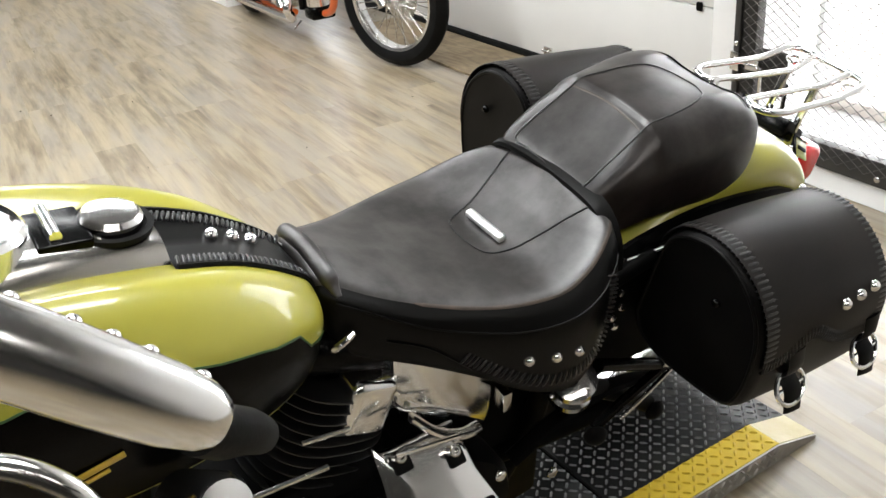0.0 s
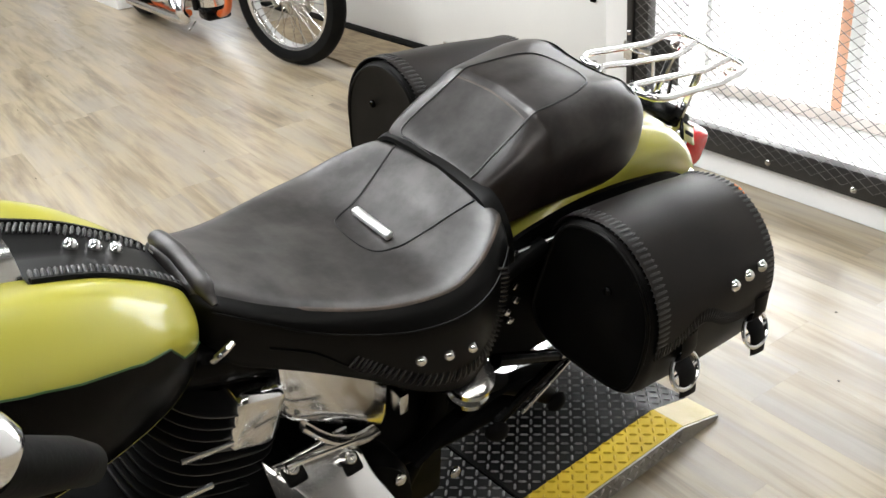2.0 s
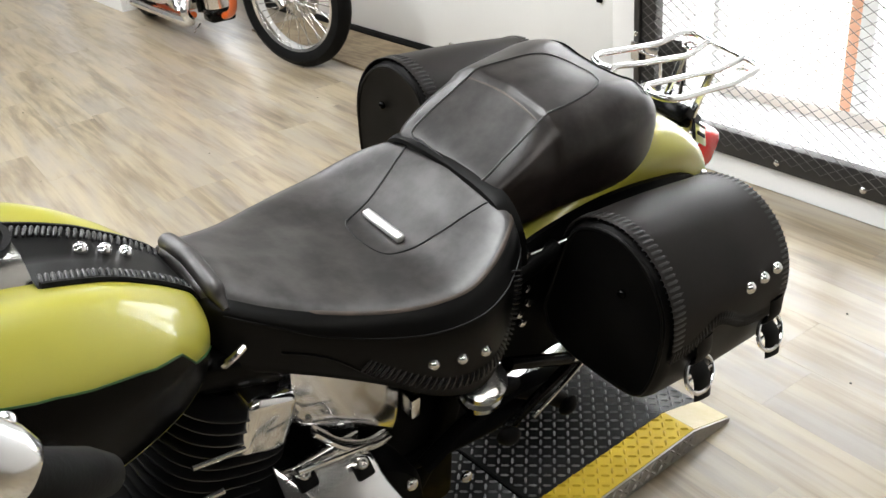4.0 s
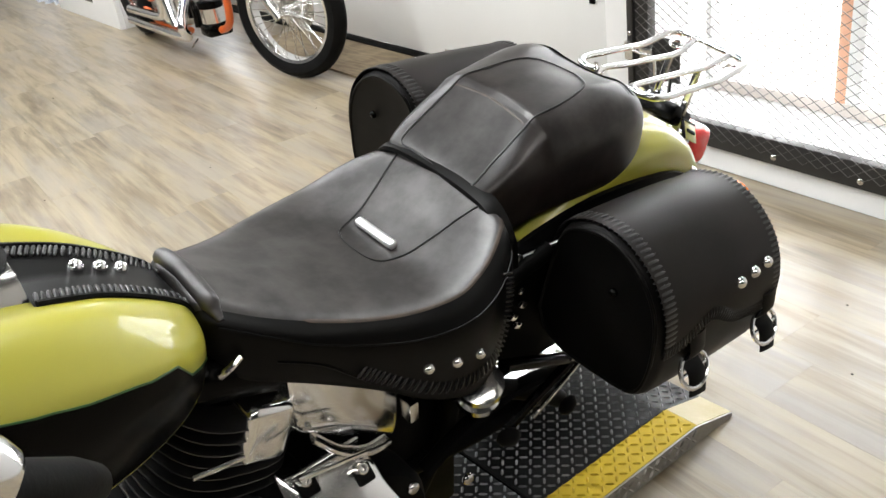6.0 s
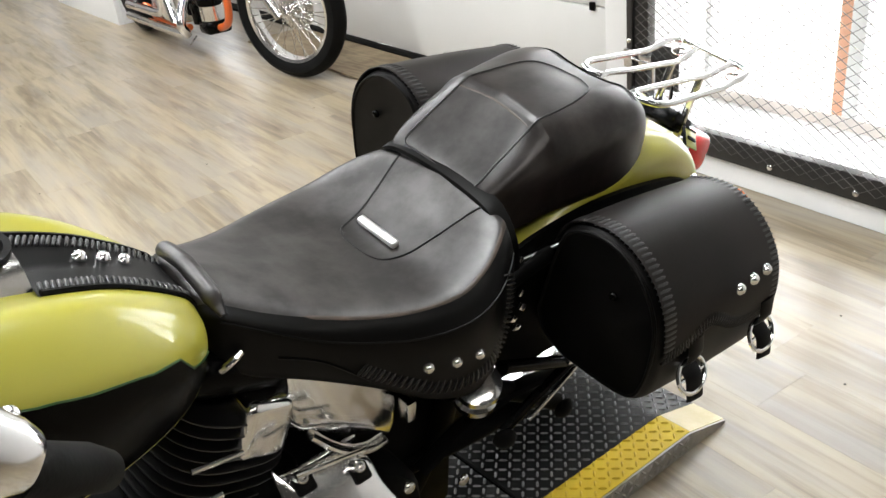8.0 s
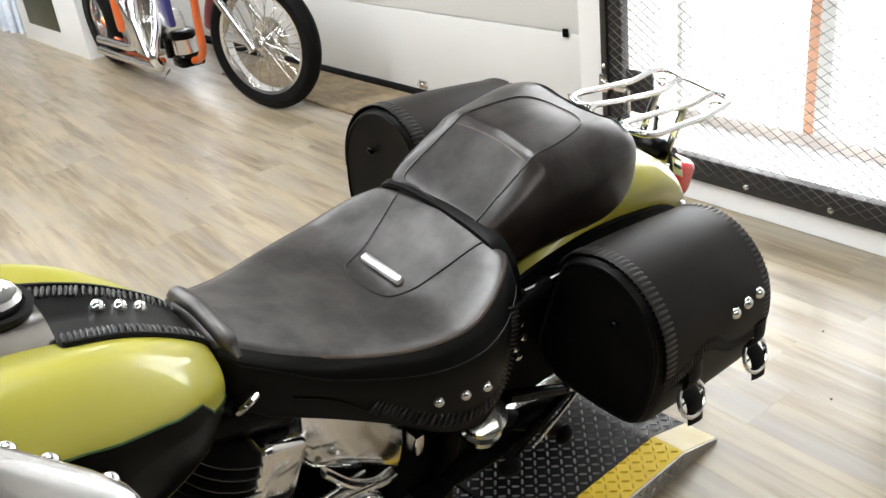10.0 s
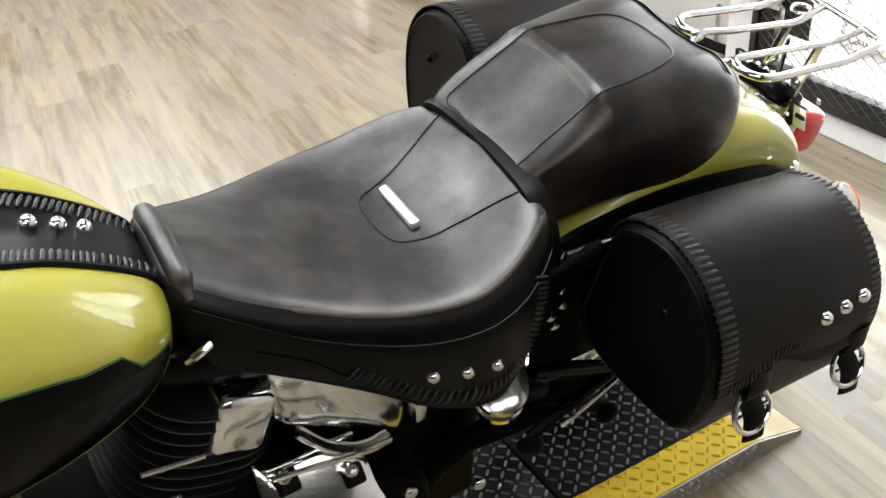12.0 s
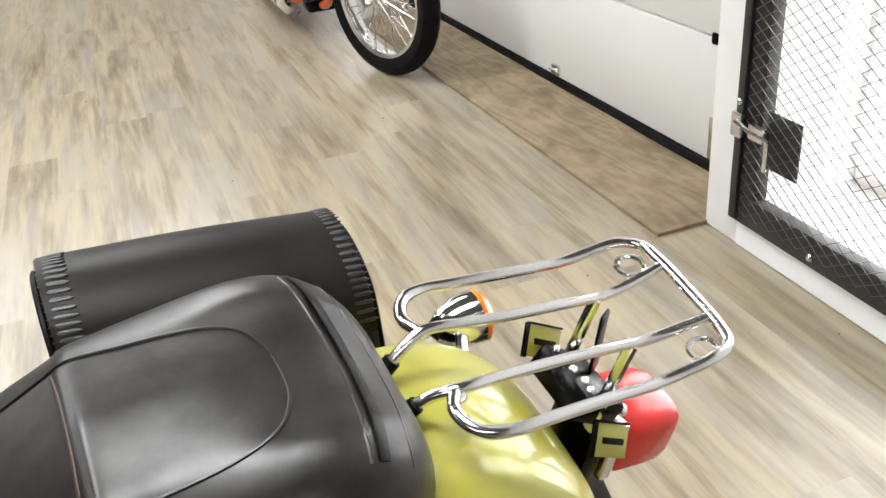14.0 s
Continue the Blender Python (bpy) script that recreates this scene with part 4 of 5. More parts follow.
for sgn in (-1, 1):
    bx, by, bz = (0.650, -0.036, 0.652) if sgn < 0 else (0.640, 0.074, 0.688)
    bk_m = Matrix.Translation((bx, by, bz)) @ pose(0, 0, 0, -34, 34, 0) @ Matrix.Scale(0.78, 4)
    # lime colour stands for the fender reflected in the bracket plate
    bk = part("signal_bracket", boxed(-0.030, 0.030, -0.002, 0.002, -0.020, 0.020, bevel=0.002, m=bk_m), LIME, tail, "bracket plate coloured as the fender's lime reflection, with a slot and black edges")
    part("bracket_slot", boxed(-0.019, 0.019, -0.0053, -0.0017, -0.004, 0.004, bevel=0.001, m=bk_m), RUBBER, bk)
    part("bracket_edge", boxed(-0.034, -0.0305, -0.004, 0.004, -0.022, 0.022, bevel=0.001, m=bk_m), BLACK_PAINT, bk)
    part("bracket_edge", boxed(-0.030, 0.030, -0.004, 0.004, 0.0205, 0.0235, bevel=0.001, m=bk_m), BLACK_PAINT, bk)
    part("lamp_bolt", domed((0.682, 0.02 + sgn * 0.026, 0.648), (0.1, 0, 1), 0.007, 0.9), CHROME, tail)
part("stay", boxed(-0.018, 0.018, -0.002, 0.002, -0.030, 0.032, bevel=0.003, m=Matrix.Translation((0.682, 0.040, 0.699)) @ pose(0, 0, 0, 0, 25, 40)), BLACK_PAINT, tail, "black upright stay plate")

# fuel tank
def tank_ring(zc, zt, w, zm, wb, zb):
    """Two humps either side of a middle channel."""
    return [(0, zc), (w * 0.32, zc + (zt - zc) * 0.45), (w * 0.62, zt), (w * 0.90, zm + (zt - zm) * 0.52), (w, zm), (w * 0.97, zm - (zm - zb) * 0.4), (wb, zb + 0.006), (wb * 0.85, zb), (0, zb + 0.03)]


TANK = Skin([
    (-0.281, tank_ring(0.770, 0.770, 0.030, 0.762, 0.028, 0.745)),
    (-0.288, tank_ring(0.790, 0.788, 0.072, 0.768, 0.062, 0.732)),
    (-0.304, tank_ring(0.806, 0.805, 0.104, 0.776, 0.090, 0.720)),
    (-0.335, tank_ring(0.828, 0.832, 0.132, 0.790, 0.112, 0.708)),
    (-0.380, tank_ring(0.852, 0.864, 0.153, 0.806, 0.128, 0.700)),
    (-0.450, tank_ring(0.874, 0.896, 0.170, 0.822, 0.142, 0.695)),
    (-0.540, tank_ring(0.892, 0.924, 0.180, 0.838, 0.150, 0.698)),
    (-0.640, tank_ring(0.902, 0.940, 0.180, 0.850, 0.148, 0.710)),
    (-0.740, tank_ring(0.908, 0.944, 0.164, 0.860, 0.134, 0.735)),
    (-0.810, tank_ring(0.902, 0.928, 0.126, 0.866, 0.100, 0.775)),
    (-0.850, tank_ring(0.885, 0.892, 0.066, 0.862, 0.050, 0.815)),
])
tank = part("fuel_tank", TANK.body(64, 80), LIME, bike, "lime green fuel tank with a black lower panel")
for sgn in (-1, 1):
    rows, stripe = [], []
    for k in range(30):
        x = -0.300 - 0.45 * (k / 29)
        s = TANK.s_at(x)
        z_top = min(0.880, 0.796 + 0.37 * (-0.33 - x)) if k > 2 else 0.756 + 0.010 * k
        v_top = next((v for v in np.linspace(0.34, 0.72, 90) if TANK.point(s, v).z <= z_top), 0.72)
        pts = []
        for v in np.linspace(v_top, 0.76, 9):
            p = TANK.point(s, v)
            n = Vector((0, p.y, (p.z - 0.80) * 0.9)).normalized()
            p = p + n * 0.0012
            pts.append(Vector((p.x, sgn * p.y, p.z)))
        rows.append(pts)
        stripe.append(pts[0])
    bm = bmesh.new()
    grid_faces(bm, rows, closed_v=False, cap=False)
    part("lower_panel", bm, BLACK_PAINT, tank, "glossy black painted lower panel")
    part("pinstripe", tubed(stripe, 0.0012, 6), PINSTRIPE, tank, "thin green pinstripe")

for x, z, w, h in ((-0.572, 0.790, 0.026, 0.0045), (-0.580, 0.776, 0.018, 0.003)):
    q = TANK.side(x, z, -1, 0.0035)
    part("script_bar", boxed(-w, w, -0.0012, 0.0012, -h, h, bevel=0.001, m=Matrix.Translation(q) @ pose(0, 0, 0, 12, -8, 0)), SCRIPT, tank, "yellow painted mark")

# laced leather strap from dash to saddle, following the tank
rows = []
for k in range(26):
    x = -0.283 - 0.155 * k / 25
    w = 0.047 + 0.016 * k / 25
    rows.append([TANK.at(x, w * f, 0.0035 if abs(f) < 0.99 else 0.0005) for f in np.linspace(-1, 1, 15)])
bm = bmesh.new()
grid_faces(bm, rows, closed_v=False, cap=False)
strap = part("tank_strap", bm, LEATHER, bike, "black leather tank strap with laced edges")
for sgn in (-1, 1):
    path = [TANK.at(-0.285 - 0.150 * k / 30, sgn * (0.035 + 0.015 * k / 30), 0.004) for k in range(31)]
    lacing(path, lambda p: Vector((0, 0, 1)), 0.012, 0.0042, 0.0026, 26, strap, 0.35)
    part("strap_edge", tubed([TANK.at(-0.285 - 0.150 * k / 30, sgn * (0.046 + 0.0155 * k / 30), 0.003) for k in range(31)], 0.0035, 6), LEATHER, strap)
for x in (-0.331, -0.353, -0.375):
    part("stud", domed(TANK.at(x, 0.011, 0.005), (0.3, 0, 1), 0.0078, 0.9), CHROME, strap, "faceted chrome stud")

# dash console: silver panel with gauge, switch and filler cap
rows = []
for k in range(26):
    x = -0.436 - 0.30 * k / 25
    w = 0.050 + 0.014 * min(1, k / 14)
    base = TANK.at(x, 0, 0).z + 0.012
    rows.append([Vector((x, w * f, base + (0.022 + 0.012 * min(1, k / 16)) * (1 - abs(f) ** 4) - 0.012 * abs(f) ** 6)) for f in np.linspace(-1, 1, 17)])
bm = bmesh.new()
grid_faces(bm, rows, closed_v=False, cap=False)
dash = part("dash_console", bm, WORN_CHROME, bike, "brushed silver dash console")
for f, sgn in ((0, -1), (16, 1)):
    low = [r[f] + Vector((0, sgn * 0.022, -0.032)) for r in rows]
    bm = bmesh.new()
    grid_faces(bm, [[r[f] + Vector((0, sgn * 0.0005, -0.001)), r[f] + Vector((0, sgn * 0.009, -0.006)), r[f] + Vector((0, sgn * 0.017, -0.018)), q] for r, q in zip(rows, low)], closed_v=False, cap=False)
    part("side_panel", bm, LIME, dash, "lime painted side of the console")
    part("gasket", tubed([q - Vector((0, 0, 0.003)) for q in low], 0.0042, 6), RUBBER, dash, "black rubber edging")
front = rows[0]
bm = bmesh.new()
grid_faces(bm, [front, [p - Vector((0, 0, 0.03)) for p in front]], closed_v=False, cap=False)
part("end_lip", bm, WORN_CHROME, dash)


def dash_z(x):
    k = (-0.436 - x) / 0.30 * 25
    return TANK.at(x, 0, 0).z + 0.034 + 0.012 * min(1, k / 16)


cap_m = Matrix.Translation((-0.474, 0.0, dash_z(-0.474))) @ pose(0, 0, 0, 0, 9, 0)
cap = part("filler_recess", lathed([(0.040, -0.004), (0.041, 0.003), (0.034, 0.003), (0.032, -0.002)], cap_m, 36), RUBBER, dash, "black rubber ring")
part("filler_cap", lathed([(0.030, -0.004), (0.031, 0.010), (0.027, 0.015), (0.012, 0.017), (0.002, 0.0175)], cap_m, 36), CHROME, dash, "chrome fuel filler cap")
part("switch_plate", boxed(-0.026, 0.026, -0.034, 0.034, -0.012, 0.004, bevel=0.003, m=Matrix.Translation((-0.524, 0, dash_z(-0.524))) @ pose(0, 0, 0, 0, 9, 0)), BLACK_PAINT, dash, "black switch plate")
part("ignition_switch", tubed([(-0.530, -0.028, dash_z(-0.530) + 0.009), (-0.530, 0.028, dash_z(-0.530) + 0.009)], 0.006, 10), CHROME, dash, "chrome ignition switch")
g_m = Matrix.Translation((-0.608, 0.0, dash_z(-0.608) - 0.006)) @ pose(0, 0, 0, 0, 14, 0)
gauge = part("speedometer", lathed([(0.055, -0.01), (0.056, 0.022), (0.050, 0.028), (0.047, 0.022)], g_m, 40), CHROME, dash, "round chrome rimmed gauge")
part("gauge_face", lathed([(0.048, 0.018), (0.002, 0.0185)], g_m, 40), SCREEN_DARK, gauge)

# saddlebags
BAG_RING = [(0.136, 0.665), (0.152, 0.715), (0.178, 0.740), (0.222, 0.752), (0.262, 0.744), (0.297, 0.720), (0.322, 0.685), (0.334, 0.645), (0.335, 0.600), (0.329, 0.555), (0.315, 0.520), (0.290, 0.507), (0.235, 0.503), (0.175, 0.506), (0.135, 0.525), (0.118, 0.56)]
BAG_MID = Vector((0, 0.24, 0.63))


def bag_ring_point(q, grow=0.0):
    """q: 0 to 1 along the ring from the inner top over the crown to the inner bottom."""
    p = catmull(BAG_RING, q)
    v = Vector((0, p[0], p[1]))
    return v + (v - BAG_MID).normalized() * grow


def saddlebag(sgn, m, length):
    B0, B1 = 0.195, 0.195 + length
    bag = part("saddlebag", bmesh.new(), BAG_LEATHER, bike, "black leather saddlebag with laced seams")

    def P(x, q, grow=0.0):
        p = bag_ring_point(q, grow)
        slope = -0.14 * (x - B0)
        return m @ Vector((x, sgn * p.y, p.z + slope))

    bm = bmesh.new()
    qs = np.linspace(0, 1, 48)
    rows = []
    for x, g in ((B0 - 0.006, -0.030), (B0 - 0.008, -0.012), (B0, -0.003), (B0 + 0.012, 0.0), ((B0 + B1) / 2, 0.003), (B1 - 0.012, 0.0), (B1, -0.003), (B1 + 0.008, -0.012), (B1 + 0.006, -0.03)):
        rows.append([P(x, q, g) for q in qs])
    grid_faces(bm, rows)
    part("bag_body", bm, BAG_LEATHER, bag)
    # lid leather over the crown, its top light put into the colour, down to a scalloped lower edge
    bm = bmesh.new()
    rows = []
    nx = 40
    for i in range(nx):
        f = i / (nx - 1)
        x = B0 - 0.002 + f * (B1 - B0 + 0.004)
        end_q = 0.528 - 0.04 * math.exp(-((f - 0.36) / 0.16) ** 2) + 0.03 * max(0.0, f - 0.45)
        bulge = 0.003 * math.sin(math.pi * f)
        rows.append([P(x, 0.02 + (end_q - 0.02) * k / 30, 0.004 + bulge) for k in range(31)] + [P(x, end_q, 0.0005)])
    grid_faces(bm, rows, closed_v=False, cap=False)
    flap = part("flap", bm, LIT_BAG_LID, bag, "smooth curved leather lid, coloured paler for light from above")
    lower = [rows[i][29] for i in range(nx)]
    out = lambda p: m.to_3x3() @ Vector((0, sgn, 0.15))
    lacing(lower, out, 0.011, 0.0030, 0.0020, 46, bag, 0.15)
    centre = m @ Vector((0, sgn * BAG_MID.y, BAG_MID.z))
    for x in (B0 + 0.010, B1 - 0.010):
        path = [P(x, 0.03 + 0.485 * k / 40, 0.0036) for k in range(41)]
        lacing(path, lambda p: Vector((0, p.y - centre.y, p.z - centre.z + 0.02)), 0.0145, 0.0046, 0.0012, 38, bag, 0.12)
    for x in (B0 - 0.007, B1 + 0.007):
        rim = [P(x, q, -0.010) for q in np.linspace(0.0, 1.0, 60)]
        part("end_piping", tubed(rim, 0.0030, 7, closed=True), BAG_LEATHER, bag)
        part("end_rivet", domed(P(x + (-0.004 if x < 0.3 else 0.004), 0.3, -0.07), (-1 if x < 0.3 else 1, 0, 0), 0.006), BLACK_PAINT, bag)
    for x, q in ((0.355, 0.434), (0.389, 0.427), (0.422, 0.420)):
        p = P(x, q, 0.008)
        part("stud", domed(p, m.to_3x3() @ Vector((0, sgn, 0.25)), 0.0085, 0.8), CHROME, bag, "chrome stud")
    for x in (0.262, 0.437):
        tip = m.to_3x3()
        c = P(x, 0.577, 0.018)
        lean = tip @ Vector((0.10, -sgn * 0.55, 0.83)).normalized()
        across = tip @ Vector((1, 0, 0.05))
        out_n = across.cross(lean).normalized() * (1 if sgn < 0 else -1)
        oval = [c + across * (0.027 * math.cos(q)) + lean * (0.025 * math.sin(q)) for q in np.linspace(0, 2 * math.pi, 25)[:-1]]
        bk = part("buckle", tubed(oval, 0.0034, 8, closed=True), CHROME, bag, "oval chrome buckle")
        part("buckle_bar", tubed([c - across * 0.026, c + across * 0.026], 0.0025, 6), CHROME, bk)
        strap_path = [P(x, 0.50, 0.006), P(x, 0.54, 0.012), c + lean * 0.016 - out_n * 0.003, c - lean * 0.002 + out_n * 0.003, c - lean * 0.024 - out_n * 0.002, c - lean * 0.036 - out_n * 0.006]
        part("buckle_strap", tubed(smooth_line(strap_path, 16), 0.0165, 8, flat=0.18, up=(0, sgn, 0.3)), BAG_LEATHER, bag, "leather strap")
    return bag


saddlebag(-1, Matrix.Translation((0.004, 0.0, 0.008)), 0.266)
saddlebag(1, Matrix.Translation((0.021, 0.022, 0.051)), 0.281)

# frame, swingarm, belt guard
frame_parts = [
    ("frame_tube", [(-0.85, 0.0, 0.74), (-0.6, 0.0, 0.68), (-0.3, 0.0, 0.66), (0.0, 0.0, 0.60), (0.1, 0.0, 0.58)], 0.022),
    ("frame_tube", [(0.02, -0.10, 0.60), (0.05, -0.09, 0.48), (0.05, -0.07, 0.36), (0.0, -0.05, 0.22)], 0.017),
    ("frame_tube", [(0.02, 0.11, 0.60), (0.06, 0.12, 0.48), (0.07, 0.12, 0.36), (0.02, 0.12, 0.22)], 0.017),
    ("swingarm_tube", [(0.02, -0.13, 0.52), (0.10, -0.132, 0.47), (0.18, -0.132, 0.41), (0.25, -0.13, 0.345)], 0.016),
    ("swingarm_tube", [(0.02, 0.13, 0.52), (0.10, 0.132, 0.47), (0.18, 0.132, 0.41), (0.25, 0.13, 0.345)], 0.016),
    ("swingarm_tube", [(-0.02, -0.06, 0.32), (0.12, -0.085, 0.33), (0.25, -0.10, 0.345)], 0.017),
    ("swingarm_tube", [(-0.02, 0.13, 0.30), (0.12, 0.132, 0.31), (0.25, 0.13, 0.33)], 0.019),
    ("seat_rail", [(0.02, -0.10, 0.60), (0.12, -0.125, 0.655), (0.2, -0.128, 0.672)], 0.014),
    ("lower_rail", [(-0.85, -0.13, 0.30), (-0.6, -0.13, 0.16), (-0.3, -0.10, 0.14), (-0.1, -0.06, 0.2)], 0.017),
    ("lower_rail", [(-0.85, 0.13, 0.30), (-0.6, 0.14, 0.13), (-0.2, 0.14, 0.12), (0.05, 0.13, 0.16)], 0.019),
]
for nm, pts, r in frame_parts:
    part(nm, tubed(smooth_line(pts, 22), r, 12), ENGINE_BLACK, bike)
part("belt_guard", tubed(smooth_line([(-0.04, -0.135, 0.40), (0.04, -0.138, 0.44), (0.14, -0.138, 0.45), (0.24, -0.135, 0.42)], 22), 0.015, 8, flat=0.5), ENGINE_BLACK, bike, "black belt guard")
part("axle_nut", domed((0.25, -0.150, 0.345), (0, -1, 0), 0.018), ENGINE_BLACK, bike)
part("peg_arm", tubed(smooth_line([(0.105, -0.155, 0.395), (0.17, -0.155, 0.425), (0.252, -0.15, 0.447)], 10), 0.0085, 8), BLACK_PAINT, bike)
ped = part("peg_bar", tubed([(0.10, -0.15, 0.528), (0.17, -0.15, 0.492), (0.25, -0.15, 0.450)], 0.0105, 10), BLACK_PAINT, bike)
part("peg_cap", tubed([(0.235, -0.153, 0.464), (0.258, -0.153, 0.452)], 0.0095, 10), CHROME, bike, "chrome end cap")
part("brake_line", tubed(smooth_line([(0.15, -0.165, 0.398), (0.18, -0.165, 0.412), (0.25, -0.16, 0.44), (0.30, -0.15, 0.45)], 14), 0.0036, 8), WORN_CHROME, bike)
part("peg_knob", domed((0.100, -0.165, 0.392), (-0.5, -1, 0), 0.018), RUBBER, bike, "round black rubber knob")
part("chrome_bush", lathed([(0.026, -0.03), (0.033, -0.026), (0.033, -0.012), (0.027, -0.008), (0.027, 0.006), (0.034, 0.010), (0.034, 0.024), (0.02, 0.03)], Matrix.Translation((0.056, -0.145, 0.508)) @ pose(0, 0, 0, 18, -12, 0), 28), CHROME, bike, "stacked chrome bush")

# engine: black V-twin with fins, chrome covers
engine = part("engine", boxed(-0.62, -0.20, -0.12, 0.12, 0.18, 0.52, bevel=0.04, segments=3), ENGINE_BLACK, bike, "black finned V-twin engine with chrome covers")
for cx, tilt in ((-0.30, 22), (-0.52, -23)):
    cm = Matrix.Translation((cx - 0.03, 0, 0.46)) @ pose(0, 0, 0, 0, tilt, 0)
    part("cylinder", lathed([(0.06, -0.05), (0.062, 0.24), (0.05, 0.25)], cm, 32), ENGINE_BLACK, engine)
    for k in range(12):
        z = 0.0 + 0.0165 * k
        fin = []
        for j in range(32):
            q = 2 * math.pi * j / 32
            fin.append((0.092 * math.copysign(abs(math.cos(q)) ** 0.7, math.cos(q)), 0.108 * math.copysign(abs(math.sin(q)) ** 0.7, math.sin(q))))
        bm = bmesh.new()
        grid_faces(bm, [[cm @ Vector((x * s, y * s, z + dz)) for x, y in fin] for s, dz in ((0.97, -0.0022), (1.0, -0.0008), (1.0, 0.0008), (0.97, 0.0022))])
        part("cooling_fin", bm, FIN_BLACK, engine)
    part("rocker_box", boxed(-0.085, 0.085, -0.09, 0.09, 0.205, 0.262, bevel=0.022, segments=3, m=cm), BLACK_PAINT, engine)
def oil_tank_row(x, w):
    z = 0.650 - 0.74 * (x + 0.214)
    return [Vector((x, -0.060 - 0.048 * math.sin(q) ** 0.22 * w, z + 0.084 * math.cos(q) * w)) for q in np.linspace(0, math.pi, 20)] + [Vector((x, -0.04, z - 0.084 * w)), Vector((x, -0.04, z + 0.084 * w))]


bm = bmesh.new()
grid_faces(bm, [oil_tank_row(x, w) for x, w in ((-0.218, 0.6), (-0.214, 0.9), (-0.204, 0.98), (-0.14, 1.0), (-0.066, 0.98), (-0.056, 0.85), (-0.052, 0.5))])
part("oil_tank", bm, CHROME, bike, "chrome oil tank reflecting the floor")
part("oil_tank_lip", tubed(smooth_line([(-0.196, -0.112, 0.566), (-0.165, -0.124, 0.530), (-0.125, -0.124, 0.500), (-0.085, -0.112, 0.480)], 16), 0.0095, 10, flat=0.6), CHROME, bike)
part("hose_clip", boxed(-0.052, -0.036, -0.125, -0.10, 0.495, 0.53, bevel=0.003), WORN_CHROME, bike)
coil_m = Matrix.Translation((-0.250, -0.080, 0.610)) @ pose(0, 0, 0, 0, 20, 0)
part("coil_cover", boxed(-0.034, 0.034, -0.032, 0.03, -0.045, 0.040, bevel=0.014, segments=4, m=coil_m), CHROME, bike, "chrome coil cover")
part("battery_box", boxed(-0.26, 0.09, -0.06, 0.09, 0.16, 0.575, bevel=0.012), ENGINE_BLACK, bike, "black battery box")
# primary drive housing, black, with a long bright edge and bolts
prim = part("primary_cover", bmesh.new(), BLACK_PAINT, bike, "black primary drive cover")
prim_m = Matrix.Translation((-0.33, 0, 0.358)) @ pose(0, 0, 0, 0, 14, 0) @ Matrix.Translation((0.33, 0, -0.34))
bm = bmesh.new()
track = []
for j in range(40):
    q = 2 * math.pi * j / 40
    r = 0.145 if math.cos(q) > 0 else 0.125
    cx = -0.17 if math.cos(q) > 0 else -0.54
    track.append((cx + r * math.cos(q), 0.335 + r * math.sin(q) + (0.01 if math.cos(q) > 0 else 0)))
grid_faces(bm, [[prim_m @ Vector((x + (-0.34 - x) * (1 - s), y, z + (0.34 - z) * (1 - s))) for x, z in track] for y, s in ((-0.08, 1.0), (-0.120, 1.0), (-0.138, 0.96), (-0.145, 0.88))])
part("cover_shell", bm, ENGINE_BLACK, prim)
part("upper_edge", tubed([(-0.244, -0.152, 0.561), (-0.195, -0.152, 0.549), (-0.146, -0.152, 0.536)], 0.0032, 8), CHROME, prim, "bright polished edge")
part("linkage_rod", tubed([(-0.473, -0.15, 0.615), (-0.40, -0.15, 0.607), (-0.335, -0.15, 0.600)], 0.0036, 8), CHROME, bike, "chrome shift linkage rod")
part("linkage_rod", tubed([(-0.364, -0.15, 0.659), (-0.303, -0.15, 0.646)], 0.0032, 8), CHROME, bike)

# chrome inspection cover with cut-outs and socket bolts
def plate(name, outline, centre, m, depth, material, parent, label):
    """A polished plate of the given outline (x, z) about a centre, with a rounded rim."""
    n = 5 * len(outline)
    pts = [catmull(list(outline) + [outline[0]], k / n) for k in range(n)]
    cx, cz = centre
    rows = [[m @ Vector((cx + (x - cx) * f, y, cz + (z - cz) * f)) for x, z in pts] for y, f in ((depth, 1.0), (-0.003, 1.0), (-0.008, 0.965), (-0.010, 0.90), (-0.011, 0.4))]
    b = bmesh.new()
    grid_faces(b, rows)
    return part(name, b, material, parent, label)


cv_m = Matrix.Translation((0.024, -0.178, 0.442)) @ pose(0, 0, 0, -46, 0, 0) @ Matrix.Translation((0, 0, -0.50))
cover = plate("inspection_cover", [(-0.277, 0.620), (-0.255, 0.606), (-0.155, 0.602), (-0.178, 0.592), (-0.150, 0.570), (-0.146, 0.530), (-0.129, 0.450), (-0.150, 0.420), (-0.200, 0.380), (-0.260, 0.370), (-0.300, 0.430), (-0.304, 0.502), (-0.284, 0.545)], (-0.220, 0.490), cv_m, 0.05, CHROME, bike, "polished chrome cover with black cut-outs and socket bolts")
plate("lower_panel", [(-0.325, 0.560), (-0.305, 0.520), (-0.312, 0.44), (-0.36, 0.38), (-0.46, 0.42), (-0.47, 0.56), (-0.40, 0.572)], (-0.39, 0.49), cv_m @ Matrix.Translation((0, 0.004, 0)), 0.05, CHROME, bike, "polished chrome side panel")
